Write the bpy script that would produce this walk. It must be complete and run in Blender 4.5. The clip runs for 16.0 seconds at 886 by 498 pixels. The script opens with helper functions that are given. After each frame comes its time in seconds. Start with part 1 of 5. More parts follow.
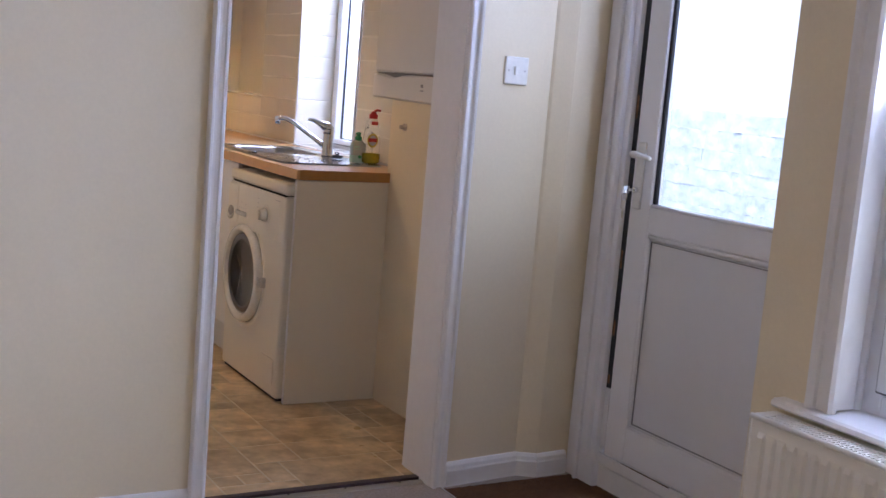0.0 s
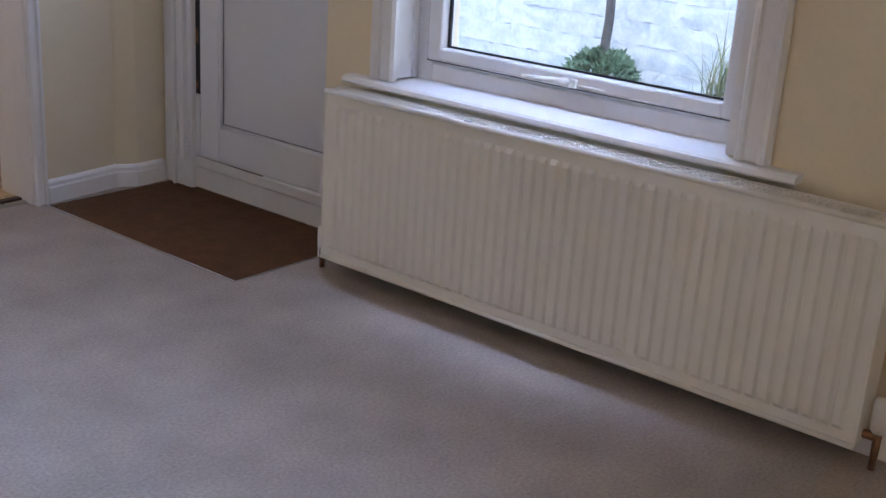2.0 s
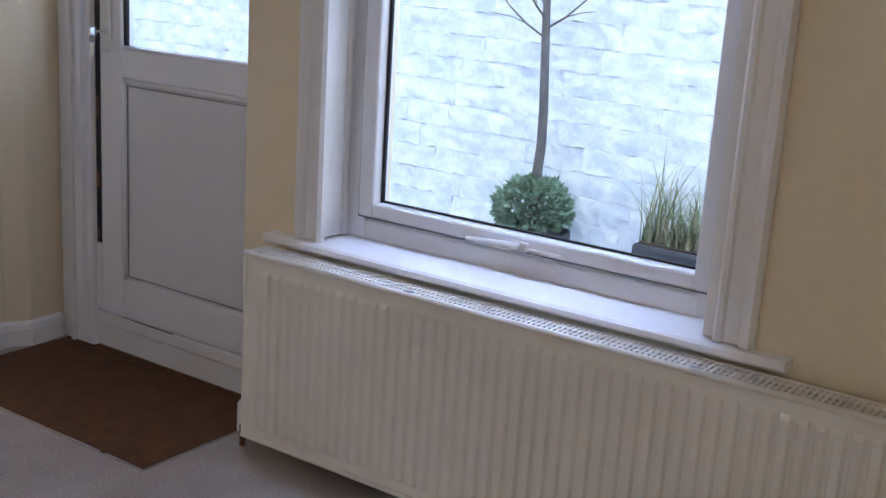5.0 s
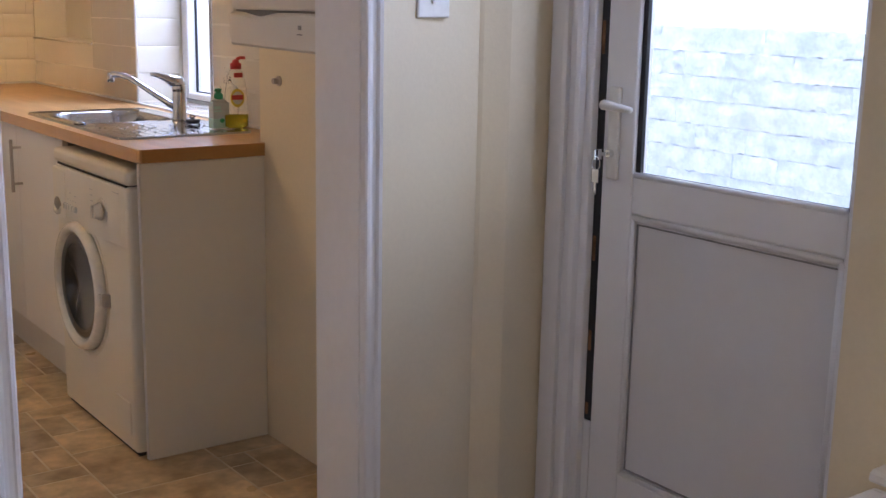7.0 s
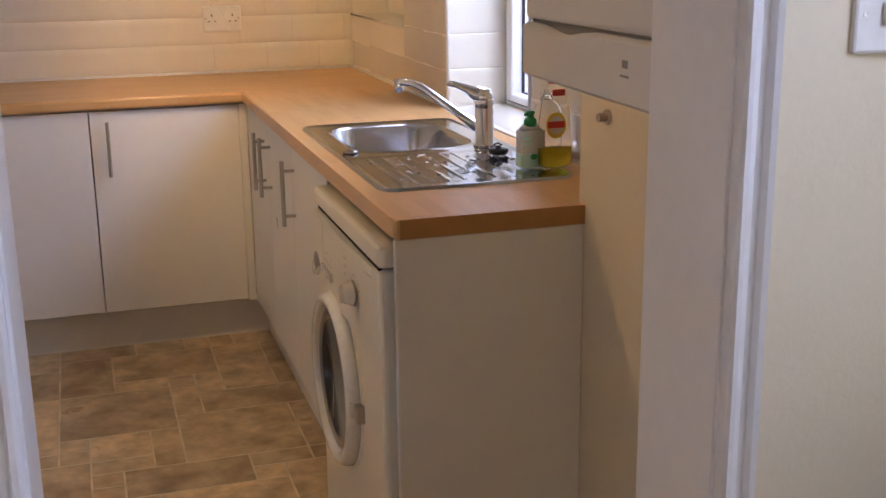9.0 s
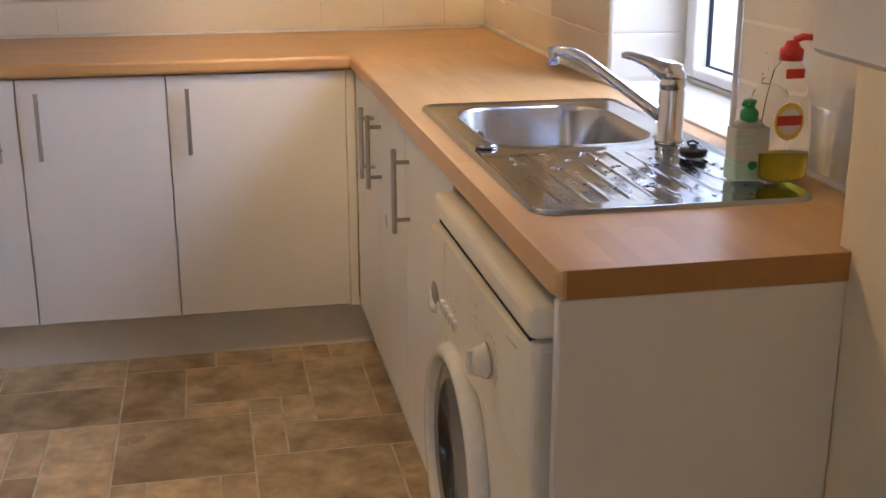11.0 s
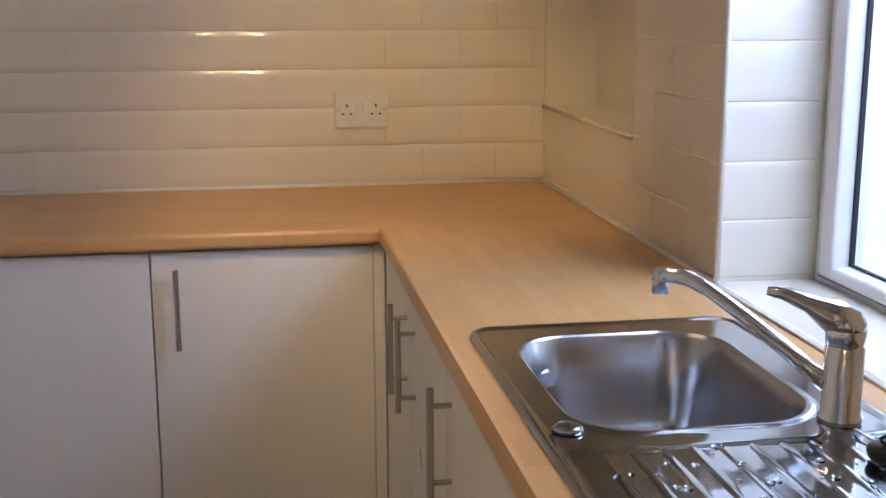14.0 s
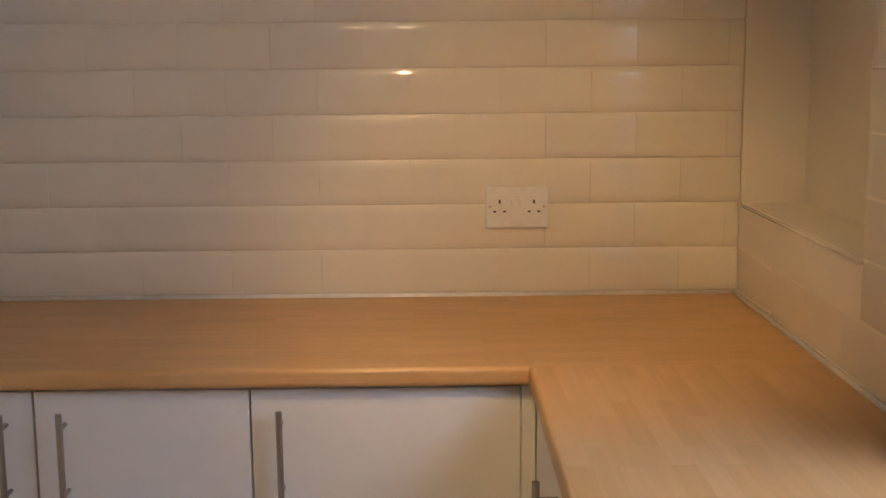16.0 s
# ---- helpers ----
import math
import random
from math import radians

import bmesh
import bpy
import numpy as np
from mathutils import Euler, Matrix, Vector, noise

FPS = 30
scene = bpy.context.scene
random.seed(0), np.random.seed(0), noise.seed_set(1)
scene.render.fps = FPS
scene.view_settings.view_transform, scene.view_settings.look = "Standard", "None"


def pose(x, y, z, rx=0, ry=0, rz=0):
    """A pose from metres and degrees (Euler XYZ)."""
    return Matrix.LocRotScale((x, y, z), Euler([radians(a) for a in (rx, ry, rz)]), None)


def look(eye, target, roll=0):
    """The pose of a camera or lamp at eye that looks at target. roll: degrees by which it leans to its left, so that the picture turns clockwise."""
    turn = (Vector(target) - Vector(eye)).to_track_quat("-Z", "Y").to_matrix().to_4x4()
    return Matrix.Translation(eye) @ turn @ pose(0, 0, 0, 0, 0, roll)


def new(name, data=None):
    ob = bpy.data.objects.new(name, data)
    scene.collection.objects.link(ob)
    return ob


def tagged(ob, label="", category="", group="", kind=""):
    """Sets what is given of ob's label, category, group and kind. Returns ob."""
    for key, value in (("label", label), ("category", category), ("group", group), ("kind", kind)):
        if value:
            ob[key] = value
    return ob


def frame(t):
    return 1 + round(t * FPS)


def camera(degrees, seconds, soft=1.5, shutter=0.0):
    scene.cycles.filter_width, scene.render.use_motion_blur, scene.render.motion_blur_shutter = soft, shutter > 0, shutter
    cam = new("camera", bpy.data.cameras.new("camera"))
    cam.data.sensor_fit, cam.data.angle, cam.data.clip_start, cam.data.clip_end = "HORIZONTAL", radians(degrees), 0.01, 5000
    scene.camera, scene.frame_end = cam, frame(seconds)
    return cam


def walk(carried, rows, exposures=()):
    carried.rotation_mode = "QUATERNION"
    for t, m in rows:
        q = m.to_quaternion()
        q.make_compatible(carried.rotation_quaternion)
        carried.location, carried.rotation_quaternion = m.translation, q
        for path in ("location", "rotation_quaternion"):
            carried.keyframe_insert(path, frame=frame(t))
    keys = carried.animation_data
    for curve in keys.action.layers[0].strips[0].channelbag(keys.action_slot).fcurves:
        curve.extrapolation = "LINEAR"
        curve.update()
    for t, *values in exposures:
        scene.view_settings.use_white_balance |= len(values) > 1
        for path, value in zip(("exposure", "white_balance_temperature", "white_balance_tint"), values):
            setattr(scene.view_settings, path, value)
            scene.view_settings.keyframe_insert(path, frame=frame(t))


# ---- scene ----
cam = camera(42.1, 16.0)
PATH = [
    (0, (0.097, -0.158, 1.268), (1.095, 1.552, 0.985), 4.8),
    (0.5, (0.002, -0.243, 1.241), (1.178, 1.329, 0.857), 3.8),
    (1, (-0.047, -0.321, 1.202), (1.259, 1.116, 0.723), 4.5),
    (1.5, (-0.057, -0.377, 1.182), (1.321, 0.935, 0.567), 3.5),
    (2, (-0.078, -0.416, 1.166), (1.402, 0.763, 0.519), 3.7),
    (2.5, (-0.049, -0.425, 1.206), (1.503, 0.661, 0.565), 2.5),
    (3, (-0.038, -0.411, 1.225), (1.526, 0.681, 0.625), 2.0),
    (3.2, (-0.022, -0.412, 1.231), (1.548, 0.674, 0.634), 1.8),
    (5.3, (0.204, -0.03, 1.273), (1.797, 1.087, 0.808), 4.0),
    (5.5, (0.231, 0.043, 1.274), (1.783, 1.215, 0.808), 3.6),
    (6, (0.317, 0.284, 1.298), (1.814, 1.529, 0.843), 3.5),
    (6.5, (0.376, 0.547, 1.346), (1.736, 1.944, 0.897), 0.7),
    (7, (0.58, 0.793, 1.311), (1.741, 2.368, 0.897), 1.1),
    (7.5, (0.732, 1.041, 1.334), (1.714, 2.726, 0.891), 2.1),
    (8, (0.866, 1.302, 1.406), (1.752, 3.018, 0.883), 0.3),
    (8.5, (1.033, 1.573, 1.421), (1.809, 3.338, 0.889), -1.7),
    (9, (1.225, 1.795, 1.411), (1.801, 3.638, 0.892), -0.7),
    (9.5, (1.384, 2.005, 1.414), (1.797, 3.895, 0.909), 0.8),
    (9.7, (1.399, 2.067, 1.407), (1.74, 3.971, 0.897), 0.3),
    (11.8, (1.34, 2.769, 1.321), (1.792, 4.617, 0.705), -0.7),
    (12, (1.344, 2.805, 1.333), (1.822, 4.648, 0.723), -0.8),
    (12.5, (1.339, 2.913, 1.366), (1.919, 4.74, 0.795), -0.2),
    (13, (1.332, 2.992, 1.378), (1.961, 4.814, 0.847), -1.1),
    (13.5, (1.372, 3.098, 1.396), (1.932, 4.965, 0.944), -1.5),
    (14, (1.48, 3.239, 1.409), (1.799, 5.169, 0.993), -0.1),
    (14.5, (1.566, 3.343, 1.418), (1.714, 5.301, 1.037), -0.6),
    (15, (1.6, 3.432, 1.409), (1.595, 5.389, 1.001), -1.1),
    (15.5, (1.601, 3.609, 1.431), (1.557, 5.577, 1.078), 0.2),
    (16, (1.586, 3.768, 1.465), (1.601, 5.741, 1.139), -0.5),
]
walk(cam, [(t, look(eye, target, roll)) for t, eye, target, roll in PATH], [(0.0, 1.15, 6100, 21), (1.0, 1.17, 5900, 16), (3.2, 1.1, 6000, 17), (5.5, 1.06, 5900, 15), (7.0, 1.04, 6300, 20), (8.5, 1.04, 6450, 21), (9.5, 0.98, 6850, 20), (11.8, 1.32, 6200, 15), (13.0, 1.08, 6150, 14), (14.0, 0.74, 6100, 14), (15.0, 0.68, 6700, 19), (16.0, 0.62, 7000, 17)])


# ---------------------------------------------------------------- world and light
world = bpy.data.worlds.new("world")
scene.world = world
world.use_nodes = True
wn = world.node_tree
sky = wn.nodes.new("ShaderNodeTexSky")
sky.sky_type = "NISHITA"
sky.sun_disc = False
sky.sun_elevation, sky.sun_rotation = radians(64), radians(-60)
sky.air_density, sky.dust_density, sky.ozone_density = 1.0, 2.5, 1.0
wn.links.new(sky.outputs[0], wn.nodes["Background"].inputs[0])
wn.nodes["Background"].inputs[1].default_value = 0.15

sun_data = bpy.data.lights.new("sun", "SUN")
sun_data.energy, sun_data.angle, sun_data.color = 2.2, radians(50), (0.58, 0.80, 1.0)
sun = new("sun", sun_data)
sun.matrix_world = look((-3, -2, 18), (4, 3, 0))


def window_light(name, eye, target, w, h, watts, colour):
    d = bpy.data.lights.new(name, "AREA")
    d.shape, d.size, d.size_y, d.energy, d.color = "RECTANGLE", w, h, watts, colour
    ob = new(name, d)
    ob.matrix_world = look(eye, target)
    return ob


def bulb_light(name, at, watts, colour, radius):
    d = bpy.data.lights.new(name, "POINT")
    d.energy, d.color, d.shadow_soft_size = watts, colour, radius
    ob = new(name, d)
    ob.location = at
    return ob


DAY = (0.53, 0.665, 1.0)
WARM = (1.0, 0.66, 0.29)
# sky light standing in the upper part of the window openings
window_light("daylight_window", (2.50, 1.16, 1.66), (0.9, 1.26, 1.22), 0.85, 0.62, 10.5, DAY).data.spread = radians(98)
# added fill lamp under the window head, brightens the sill as overhead sky would
window_light("sill_fill_light", (2.315, 1.16, 2.03), (2.30, 1.16, 0.5), 0.85, 0.06, 0.8, DAY).data.spread = radians(30)
window_light("daylight_door", (2.50, 2.31, 1.80), (0, 2.31, 0.9), 0.5, 0.30, 3.0, (0.47, 0.61, 1.0))
window_light("daylight_kitchen", (2.60, 4.83, 1.77), (1.85, 5.15, 0.7), 0.58, 0.50, 10.0, DAY)
window_light("daylight_front", (-1.0, -3.3, 1.5), (-1.0, 0, 0.9), 1.5, 1.4, 0.7, DAY)
bulb_light("pendant_bulb_light", (-0.6, -0.9, 2.02), 7.5, WARM, 0.05)
# three aimed spotlight heads on the kitchen ceiling
for bx, aim, watts, wide in ((1.12, (1.45, 3.6, 0.0), 14.5, 112), (1.30, (1.6, 6.40, 0.9), 6.5, 76), (1.48, (1.85, 6.22, 0.88), 27.0, 54)):
    d = bpy.data.lights.new("spot_bulb_light", "SPOT")
    d.energy, d.color, d.shadow_soft_size, d.spot_size, d.spot_blend = watts, WARM, 0.026, radians(wide), 0.85
    ob = new("spot_bulb_light", d)
    ob.matrix_world = look((bx, 4.88, 2.24), aim)



# ---------------------------------------------------------------- materials
def node(nt, kind, **values):
    n = nt.nodes.new(kind)
    for key, v in values.items():
        n.inputs[key].default_value = v
    return n


def shift(c, k):
    return tuple(max(0.0, min(1.0, v * k)) for v in c[:3]) + (1.0,)


def material(name, colour, rough=0.6, metal=0.0, grain=(60.0, 0.06), stain=(1.5, 0.08), bump=(200.0, 0.05), spread=0.0,
             coat=0.0, transmission=0.0, ior=1.45, stretch=(1, 1, 1), alt=None, roughvar=0.06, detail=3.0):
    """A painted or natural surface: colour varied by fine grain and wide stains, fine relief, and a shade of its own for each piece."""
    m = bpy.data.materials.new(name)
    m.use_nodes = True
    nt = m.node_tree
    b = nt.nodes["Principled BSDF"]
    b.inputs["Metallic"].default_value = metal
    b.inputs["IOR"].default_value = ior
    b.inputs["Coat Weight"].default_value = coat
    b.inputs["Coat Roughness"].default_value = 0.06
    b.inputs["Transmission Weight"].default_value = transmission
    co = nt.nodes.new("ShaderNodeTexCoord")
    info = nt.nodes.new("ShaderNodeObjectInfo")
    mp = nt.nodes.new("ShaderNodeMapping")
    mp.inputs["Scale"].default_value = stretch
    nt.links.new(co.outputs["Object"], mp.inputs["Vector"])
    if spread:
        off = nt.nodes.new("ShaderNodeVectorMath")
        off.operation = "SCALE"
        off.inputs["Scale"].default_value = 37.0
        com = nt.nodes.new("ShaderNodeCombineXYZ")
        for k in range(3):
            nt.links.new(info.outputs["Random"], com.inputs[k])
        nt.links.new(com.outputs[0], off.inputs[0])
        nt.links.new(off.outputs[0], mp.inputs["Location"])
    fine = node(nt, "ShaderNodeTexNoise", Scale=grain[0], Detail=detail)
    wide = node(nt, "ShaderNodeTexNoise", Scale=stain[0], Detail=4.0)
    nt.links.new(mp.outputs[0], fine.inputs["Vector"])
    nt.links.new(mp.outputs[0], wide.inputs["Vector"])
    ramp = nt.nodes.new("ShaderNodeMix")
    ramp.data_type = "RGBA"
    other = alt or shift(colour, 1 - 2 * stain[1])
    ramp.inputs[6].default_value = tuple(colour[:3]) + (1,)
    ramp.inputs[7].default_value = tuple(other[:3]) + (1,)
    sharp = node(nt, "ShaderNodeMapRange", **{"From Min": 0.35, "From Max": 0.68})
    nt.links.new(wide.outputs["Fac"], sharp.inputs["Value"])
    nt.links.new(sharp.outputs[0], ramp.inputs[0])
    val = node(nt, "ShaderNodeMapRange", **{"From Min": 0.25, "From Max": 0.75, "To Min": 1 - grain[1], "To Max": 1 + grain[1]})
    nt.links.new(fine.outputs["Fac"], val.inputs["Value"])
    last = val.outputs[0]
    if spread:
        piece = node(nt, "ShaderNodeMapRange", **{"To Min": 1 - spread, "To Max": 1 + spread})
        nt.links.new(info.outputs["Random"], piece.inputs["Value"])
        mul = nt.nodes.new("ShaderNodeMath")
        mul.operation = "MULTIPLY"
        nt.links.new(val.outputs[0], mul.inputs[0])
        nt.links.new(piece.outputs[0], mul.inputs[1])
        last = mul.outputs[0]
    hsv = nt.nodes.new("ShaderNodeHueSaturation")
    nt.links.new(ramp.outputs[2], hsv.inputs["Color"])
    nt.links.new(last, hsv.inputs["Value"])
    nt.links.new(hsv.outputs[0], b.inputs["Base Color"])
    rr = node(nt, "ShaderNodeMapRange", **{"To Min": max(0.0, rough - roughvar), "To Max": min(1.0, rough + roughvar)})
    nt.links.new(wide.outputs["Fac"], rr.inputs["Value"])
    nt.links.new(rr.outputs[0], b.inputs["Roughness"])
    if bump[1]:
        relief = node(nt, "ShaderNodeTexNoise", Scale=bump[0], Detail=3.0)
        nt.links.new(mp.outputs[0], relief.inputs["Vector"])
        bn = node(nt, "ShaderNodeBump", Strength=bump[1], Distance=0.004)
        nt.links.new(relief.outputs["Fac"], bn.inputs["Height"])
        nt.links.new(bn.outputs[0], b.inputs["Normal"])
    return m


def glow(name, colour, strength):
    m = bpy.data.materials.new(name)
    m.use_nodes = True
    b = m.node_tree.nodes["Principled BSDF"]
    b.inputs["Base Color"].default_value = (*colour, 1)
    b.inputs["Emission Color"].default_value = (*colour, 1)
    b.inputs["Emission Strength"].default_value = strength
    return m


def glass(name, colour=(1, 1, 1), rough=0.0, ior=1.45):
    m = bpy.data.materials.new(name)
    m.use_nodes = True
    b = m.node_tree.nodes["Principled BSDF"]
    b.inputs["Base Color"].default_value = (*colour, 1)
    b.inputs["Roughness"].default_value = rough
    b.inputs["Transmission Weight"].default_value = 1.0
    b.inputs["IOR"].default_value = ior
    return m


def stave_material(name, axis):
    """Oak-block laminate: staves about 45 mm wide and 0.3 m long, staggered, with grain along the given axis."""
    m = bpy.data.materials.new(name)
    m.use_nodes = True
    nt = m.node_tree
    b = nt.nodes["Principled BSDF"]
    co = nt.nodes.new("ShaderNodeTexCoord")
    mp = nt.nodes.new("ShaderNodeMapping")
    mp.inputs["Rotation"].default_value = (0, 0, 0 if axis == "x" else radians(90))
    nt.links.new(co.outputs["Object"], mp.inputs["Vector"])
    br = node(nt, "ShaderNodeTexBrick", Scale=1.0)
    br.offset, br.offset_frequency = 0.37, 2
    br.inputs["Color1"].default_value = (0.55, 0.305, 0.115, 1)
    br.inputs["Color2"].default_value = (0.615, 0.36, 0.15, 1)
    br.inputs["Mortar"].default_value = (0.56, 0.315, 0.125, 1)
    br.inputs["Mortar Size"].default_value = 0.0006
    br.inputs["Brick Width"].default_value = 0.22
    br.inputs["Row Height"].default_value = 0.036
    nt.links.new(mp.outputs[0], br.inputs["Vector"])
    st = nt.nodes.new("ShaderNodeMapping")
    st.inputs["Scale"].default_value = (3.5, 55, 40)
    nt.links.new(mp.outputs[0], st.inputs["Vector"])
    gr = node(nt, "ShaderNodeTexNoise", Scale=1.0, Detail=6.0, Distortion=0.4)
    nt.links.new(st.outputs[0], gr.inputs["Vector"])
    val = node(nt, "ShaderNodeMapRange", **{"From Min": 0.3, "From Max": 0.7, "To Min": 0.93, "To Max": 1.06})
    nt.links.new(gr.outputs["Fac"], val.inputs["Value"])
    hsv = nt.nodes.new("ShaderNodeHueSaturation")
    nt.links.new(br.outputs["Color"], hsv.inputs["Color"])
    nt.links.new(val.outputs[0], hsv.inputs["Value"])
    nt.links.new(hsv.outputs[0], b.inputs["Base Color"])
    b.inputs["Roughness"].default_value = 0.34
    bn = node(nt, "ShaderNodeBump", Strength=0.05, Distance=0.002)
    nt.links.new(gr.outputs["Fac"], bn.inputs["Height"])
    nt.links.new(bn.outputs[0], b.inputs["Normal"])
    return m


M = {}
M["cream_paint"] = material("cream_paint", (0.76, 0.655, 0.46), 0.62, grain=(90, 0.02), stain=(1.2, 0.03), bump=(160, 0.10))
M["ceiling_paint"] = material("ceiling_paint", (0.80, 0.79, 0.76), 0.8, bump=(120, 0.1))
M["trim"] = material("white_gloss_trim", (0.80, 0.78, 0.75), 0.32, grain=(40, 0.02), stain=(3, 0.03), bump=(60, 0.06))
M["upvc"] = material("white_upvc", (0.78, 0.77, 0.77), 0.30, grain=(30, 0.01), stain=(2, 0.02), bump=(20, 0.01))
M["panel"] = material("upvc_panel", (0.70, 0.69, 0.69), 0.36, grain=(30, 0.01), stain=(2, 0.02), bump=(80, 0.02))
M["gasket"] = material("black_gasket", (0.02, 0.02, 0.025), 0.6)
M["rad"] = material("radiator_enamel", (0.78, 0.745, 0.66), 0.38, grain=(30, 0.015), stain=(2, 0.03), bump=(70, 0.03))
# near-black for small dark parts, and for shade painted into gaps and holes
M["dark"] = material("dark_parts_and_shade", (0.03, 0.028, 0.025), 0.8)
M["copper"] = material("tarnished_copper", (0.30, 0.16, 0.09), 0.45, metal=0.8, stain=(30, 0.3))
M["pipe_paint"] = material("old_pipe_paint", (0.58, 0.47, 0.38), 0.5, stain=(30, 0.2))
M["plastic_white"] = material("white_plastic", (0.80, 0.78, 0.72), 0.35, bump=(40, 0.01))
M["sealant"] = material("white_sealant", (0.84, 0.82, 0.78), 0.4)
M["carpet"] = material("grey_carpet", (0.39, 0.33, 0.28), 0.95, grain=(130, 0.22), stain=(4.5, 0.10), bump=(380, 0.5), detail=8)
M["coir"] = material("brown_coir", (0.125, 0.050, 0.014), 0.95, grain=(160, 0.5), stain=(14, 0.14), bump=(420, 1.0), detail=6)
M["vinyl"] = material("stone_vinyl", (0.66, 0.49, 0.285), 0.30, grain=(26, 0.22), stain=(8, 0.2), alt=(0.34, 0.23, 0.115), bump=(60, 0.08), spread=0.20, detail=8)
M["vinyl_joint"] = material("vinyl_joint", (0.76, 0.64, 0.45), 0.4, stain=(12, 0.15))
M["tile"] = material("cream_glazed_tile", (0.76, 0.70, 0.58), 0.075, grain=(20, 0.01), stain=(4, 0.02), bump=(18, 0.03), spread=0.008, coat=0.3, roughvar=0.02)
M["grout"] = material("pale_grout", (0.76, 0.70, 0.58), 0.5, grain=(200, 0.03))
M["cabinet"] = material("white_satin_door", (0.76, 0.735, 0.69), 0.30, grain=(30, 0.01), stain=(2, 0.02), bump=(12, 0.01))
M["cream_board"] = material("cream_board", (0.75, 0.69, 0.555), 0.34, grain=(30, 0.01), stain=(2, 0.02), bump=(12, 0.01))
M["strip_dark"] = material("tarnished_strip", (0.085, 0.06, 0.065), 0.4, metal=0.5, grain=(90, 0.2), stain=(20, 0.2))
M["plinth"] = material("grey_plinth", (0.70, 0.66, 0.59), 0.4, grain=(30, 0.02), stain=(2, 0.04))
M["carcass"] = material("carcass_board", (0.62, 0.59, 0.53), 0.5)
M["nickel"] = material("brushed_nickel", (0.50, 0.47, 0.43), 0.32, metal=1.0, grain=(200, 0.05), stretch=(4, 4, 0.3), bump=(200, 0.02))
M["chrome"] = material("chrome", (0.78, 0.79, 0.81), 0.05, metal=1.0, grain=(30, 0.01), stain=(20, 0.02), bump=(30, 0.0), roughvar=0.02)
M["steel_bowl"] = material("brushed_steel", (0.50, 0.505, 0.52), 0.24, metal=1.0, grain=(150, 0.05), stain=(5, 0.05), bump=(260, 0.03), roughvar=0.05)
M["steel"] = material("stainless_steel", (0.46, 0.485, 0.53), 0.10, metal=1.0, grain=(150, 0.04), stain=(5, 0.05), bump=(260, 0.012), roughvar=0.05)
M["enamel"] = material("washer_enamel", (0.76, 0.71, 0.59), 0.30, grain=(30, 0.01), stain=(2, 0.02), bump=(20, 0.01))
M["washer_trim"] = material("washer_door_ring", (0.80, 0.78, 0.70), 0.18, coat=0.3)
M["washer_glass"] = material("smoked_door_glass", (0.035, 0.032, 0.03), 0.06, coat=0.6)
M["mark"] = material("grey_print", (0.16, 0.15, 0.14), 0.5)
M["line"] = material("grey_shadow_line", (0.30, 0.29, 0.29), 0.6)
# grey for the badge print, and for shade painted in a recess and gap
M["print_and_shade"] = material("grey_print_and_shade", (0.28, 0.26, 0.23), 0.5)
M["print"] = material("pale_grey_print", (0.55, 0.52, 0.46), 0.5)
M["black"] = material("black_rubber", (0.015, 0.015, 0.018), 0.35)
M["boiler"] = material("boiler_casing", (0.72, 0.675, 0.59), 0.35, grain=(30, 0.01), stain=(2, 0.02), bump=(30, 0.01))
M["green"] = material("green_plastic", (0.02, 0.30, 0.10), 0.35)
M["soap"] = material("milky_soap_bottle", (0.86, 0.89, 0.80), 0.25, stain=(9, 0.06), coat=0.3, transmission=0.45, ior=1.08)
M["soap_low"] = material("green_soap", (0.62, 0.87, 0.72), 0.25, stain=(9, 0.06), coat=0.3, transmission=0.3, ior=1.08)
M["red"] = material("red_cap", (0.62, 0.035, 0.03), 0.35)
M["liquid"] = material("yellow_liquid", (0.72, 0.62, 0.06), 0.12, stain=(14, 0.1), transmission=0.65, ior=1.15)
M["label_yellow"] = material("yellow_label", (0.80, 0.62, 0.10), 0.4)
M["label_red"] = material("red_print", (0.60, 0.05, 0.04), 0.4)
M["label_white"] = material("white_label", (0.75, 0.74, 0.70), 0.4)
M["clear"] = glass("clear_plastic", (0.97, 0.97, 0.95), 0.04, 1.07)
M["pane"] = glass("window_glass", (0.97, 0.99, 1.0), 0.0, 1.45)
M["water"] = glass("water", (1, 1, 1), 0.0, 1.33)
M["oak_x"] = stave_material("oak_block_along_x", "x")
M["oak_edge"] = material("oak_edging", (0.45, 0.22, 0.065), 0.4, grain=(40, 0.05), stain=(5, 0.06))
M["oak_y"] = stave_material("oak_block_along_y", "y")
M["block"] = material("white_painted_block", (0.82, 0.85, 0.87), 0.85, grain=(60, 0.10), stain=(11, 0.07), alt=(0.60, 0.665, 0.74), bump=(34, 1.0), spread=0.03, detail=6)
# white-painted mortar, its colour darkened to hold the shade in the joints
M["mortar"] = material("shaded_painted_mortar", (0.50, 0.54, 0.59), 0.9, grain=(60, 0.08), stain=(6, 0.04), bump=(40, 0.8))
M["render"] = material("white_render", (0.82, 0.83, 0.84), 0.9, bump=(90, 0.4))
M["slate"] = material("grey_slate", (0.20, 0.23, 0.28), 0.7, stain=(5, 0.15))
M["concrete"] = material("pale_concrete", (0.48, 0.50, 0.53), 0.9, grain=(60, 0.1), stain=(3, 0.15), bump=(60, 0.5))
M["bark"] = material("grey_bark", (0.13, 0.12, 0.12), 0.9, grain=(90, 0.3), stain=(20, 0.2), bump=(120, 1.0), stretch=(1, 1, 0.3))
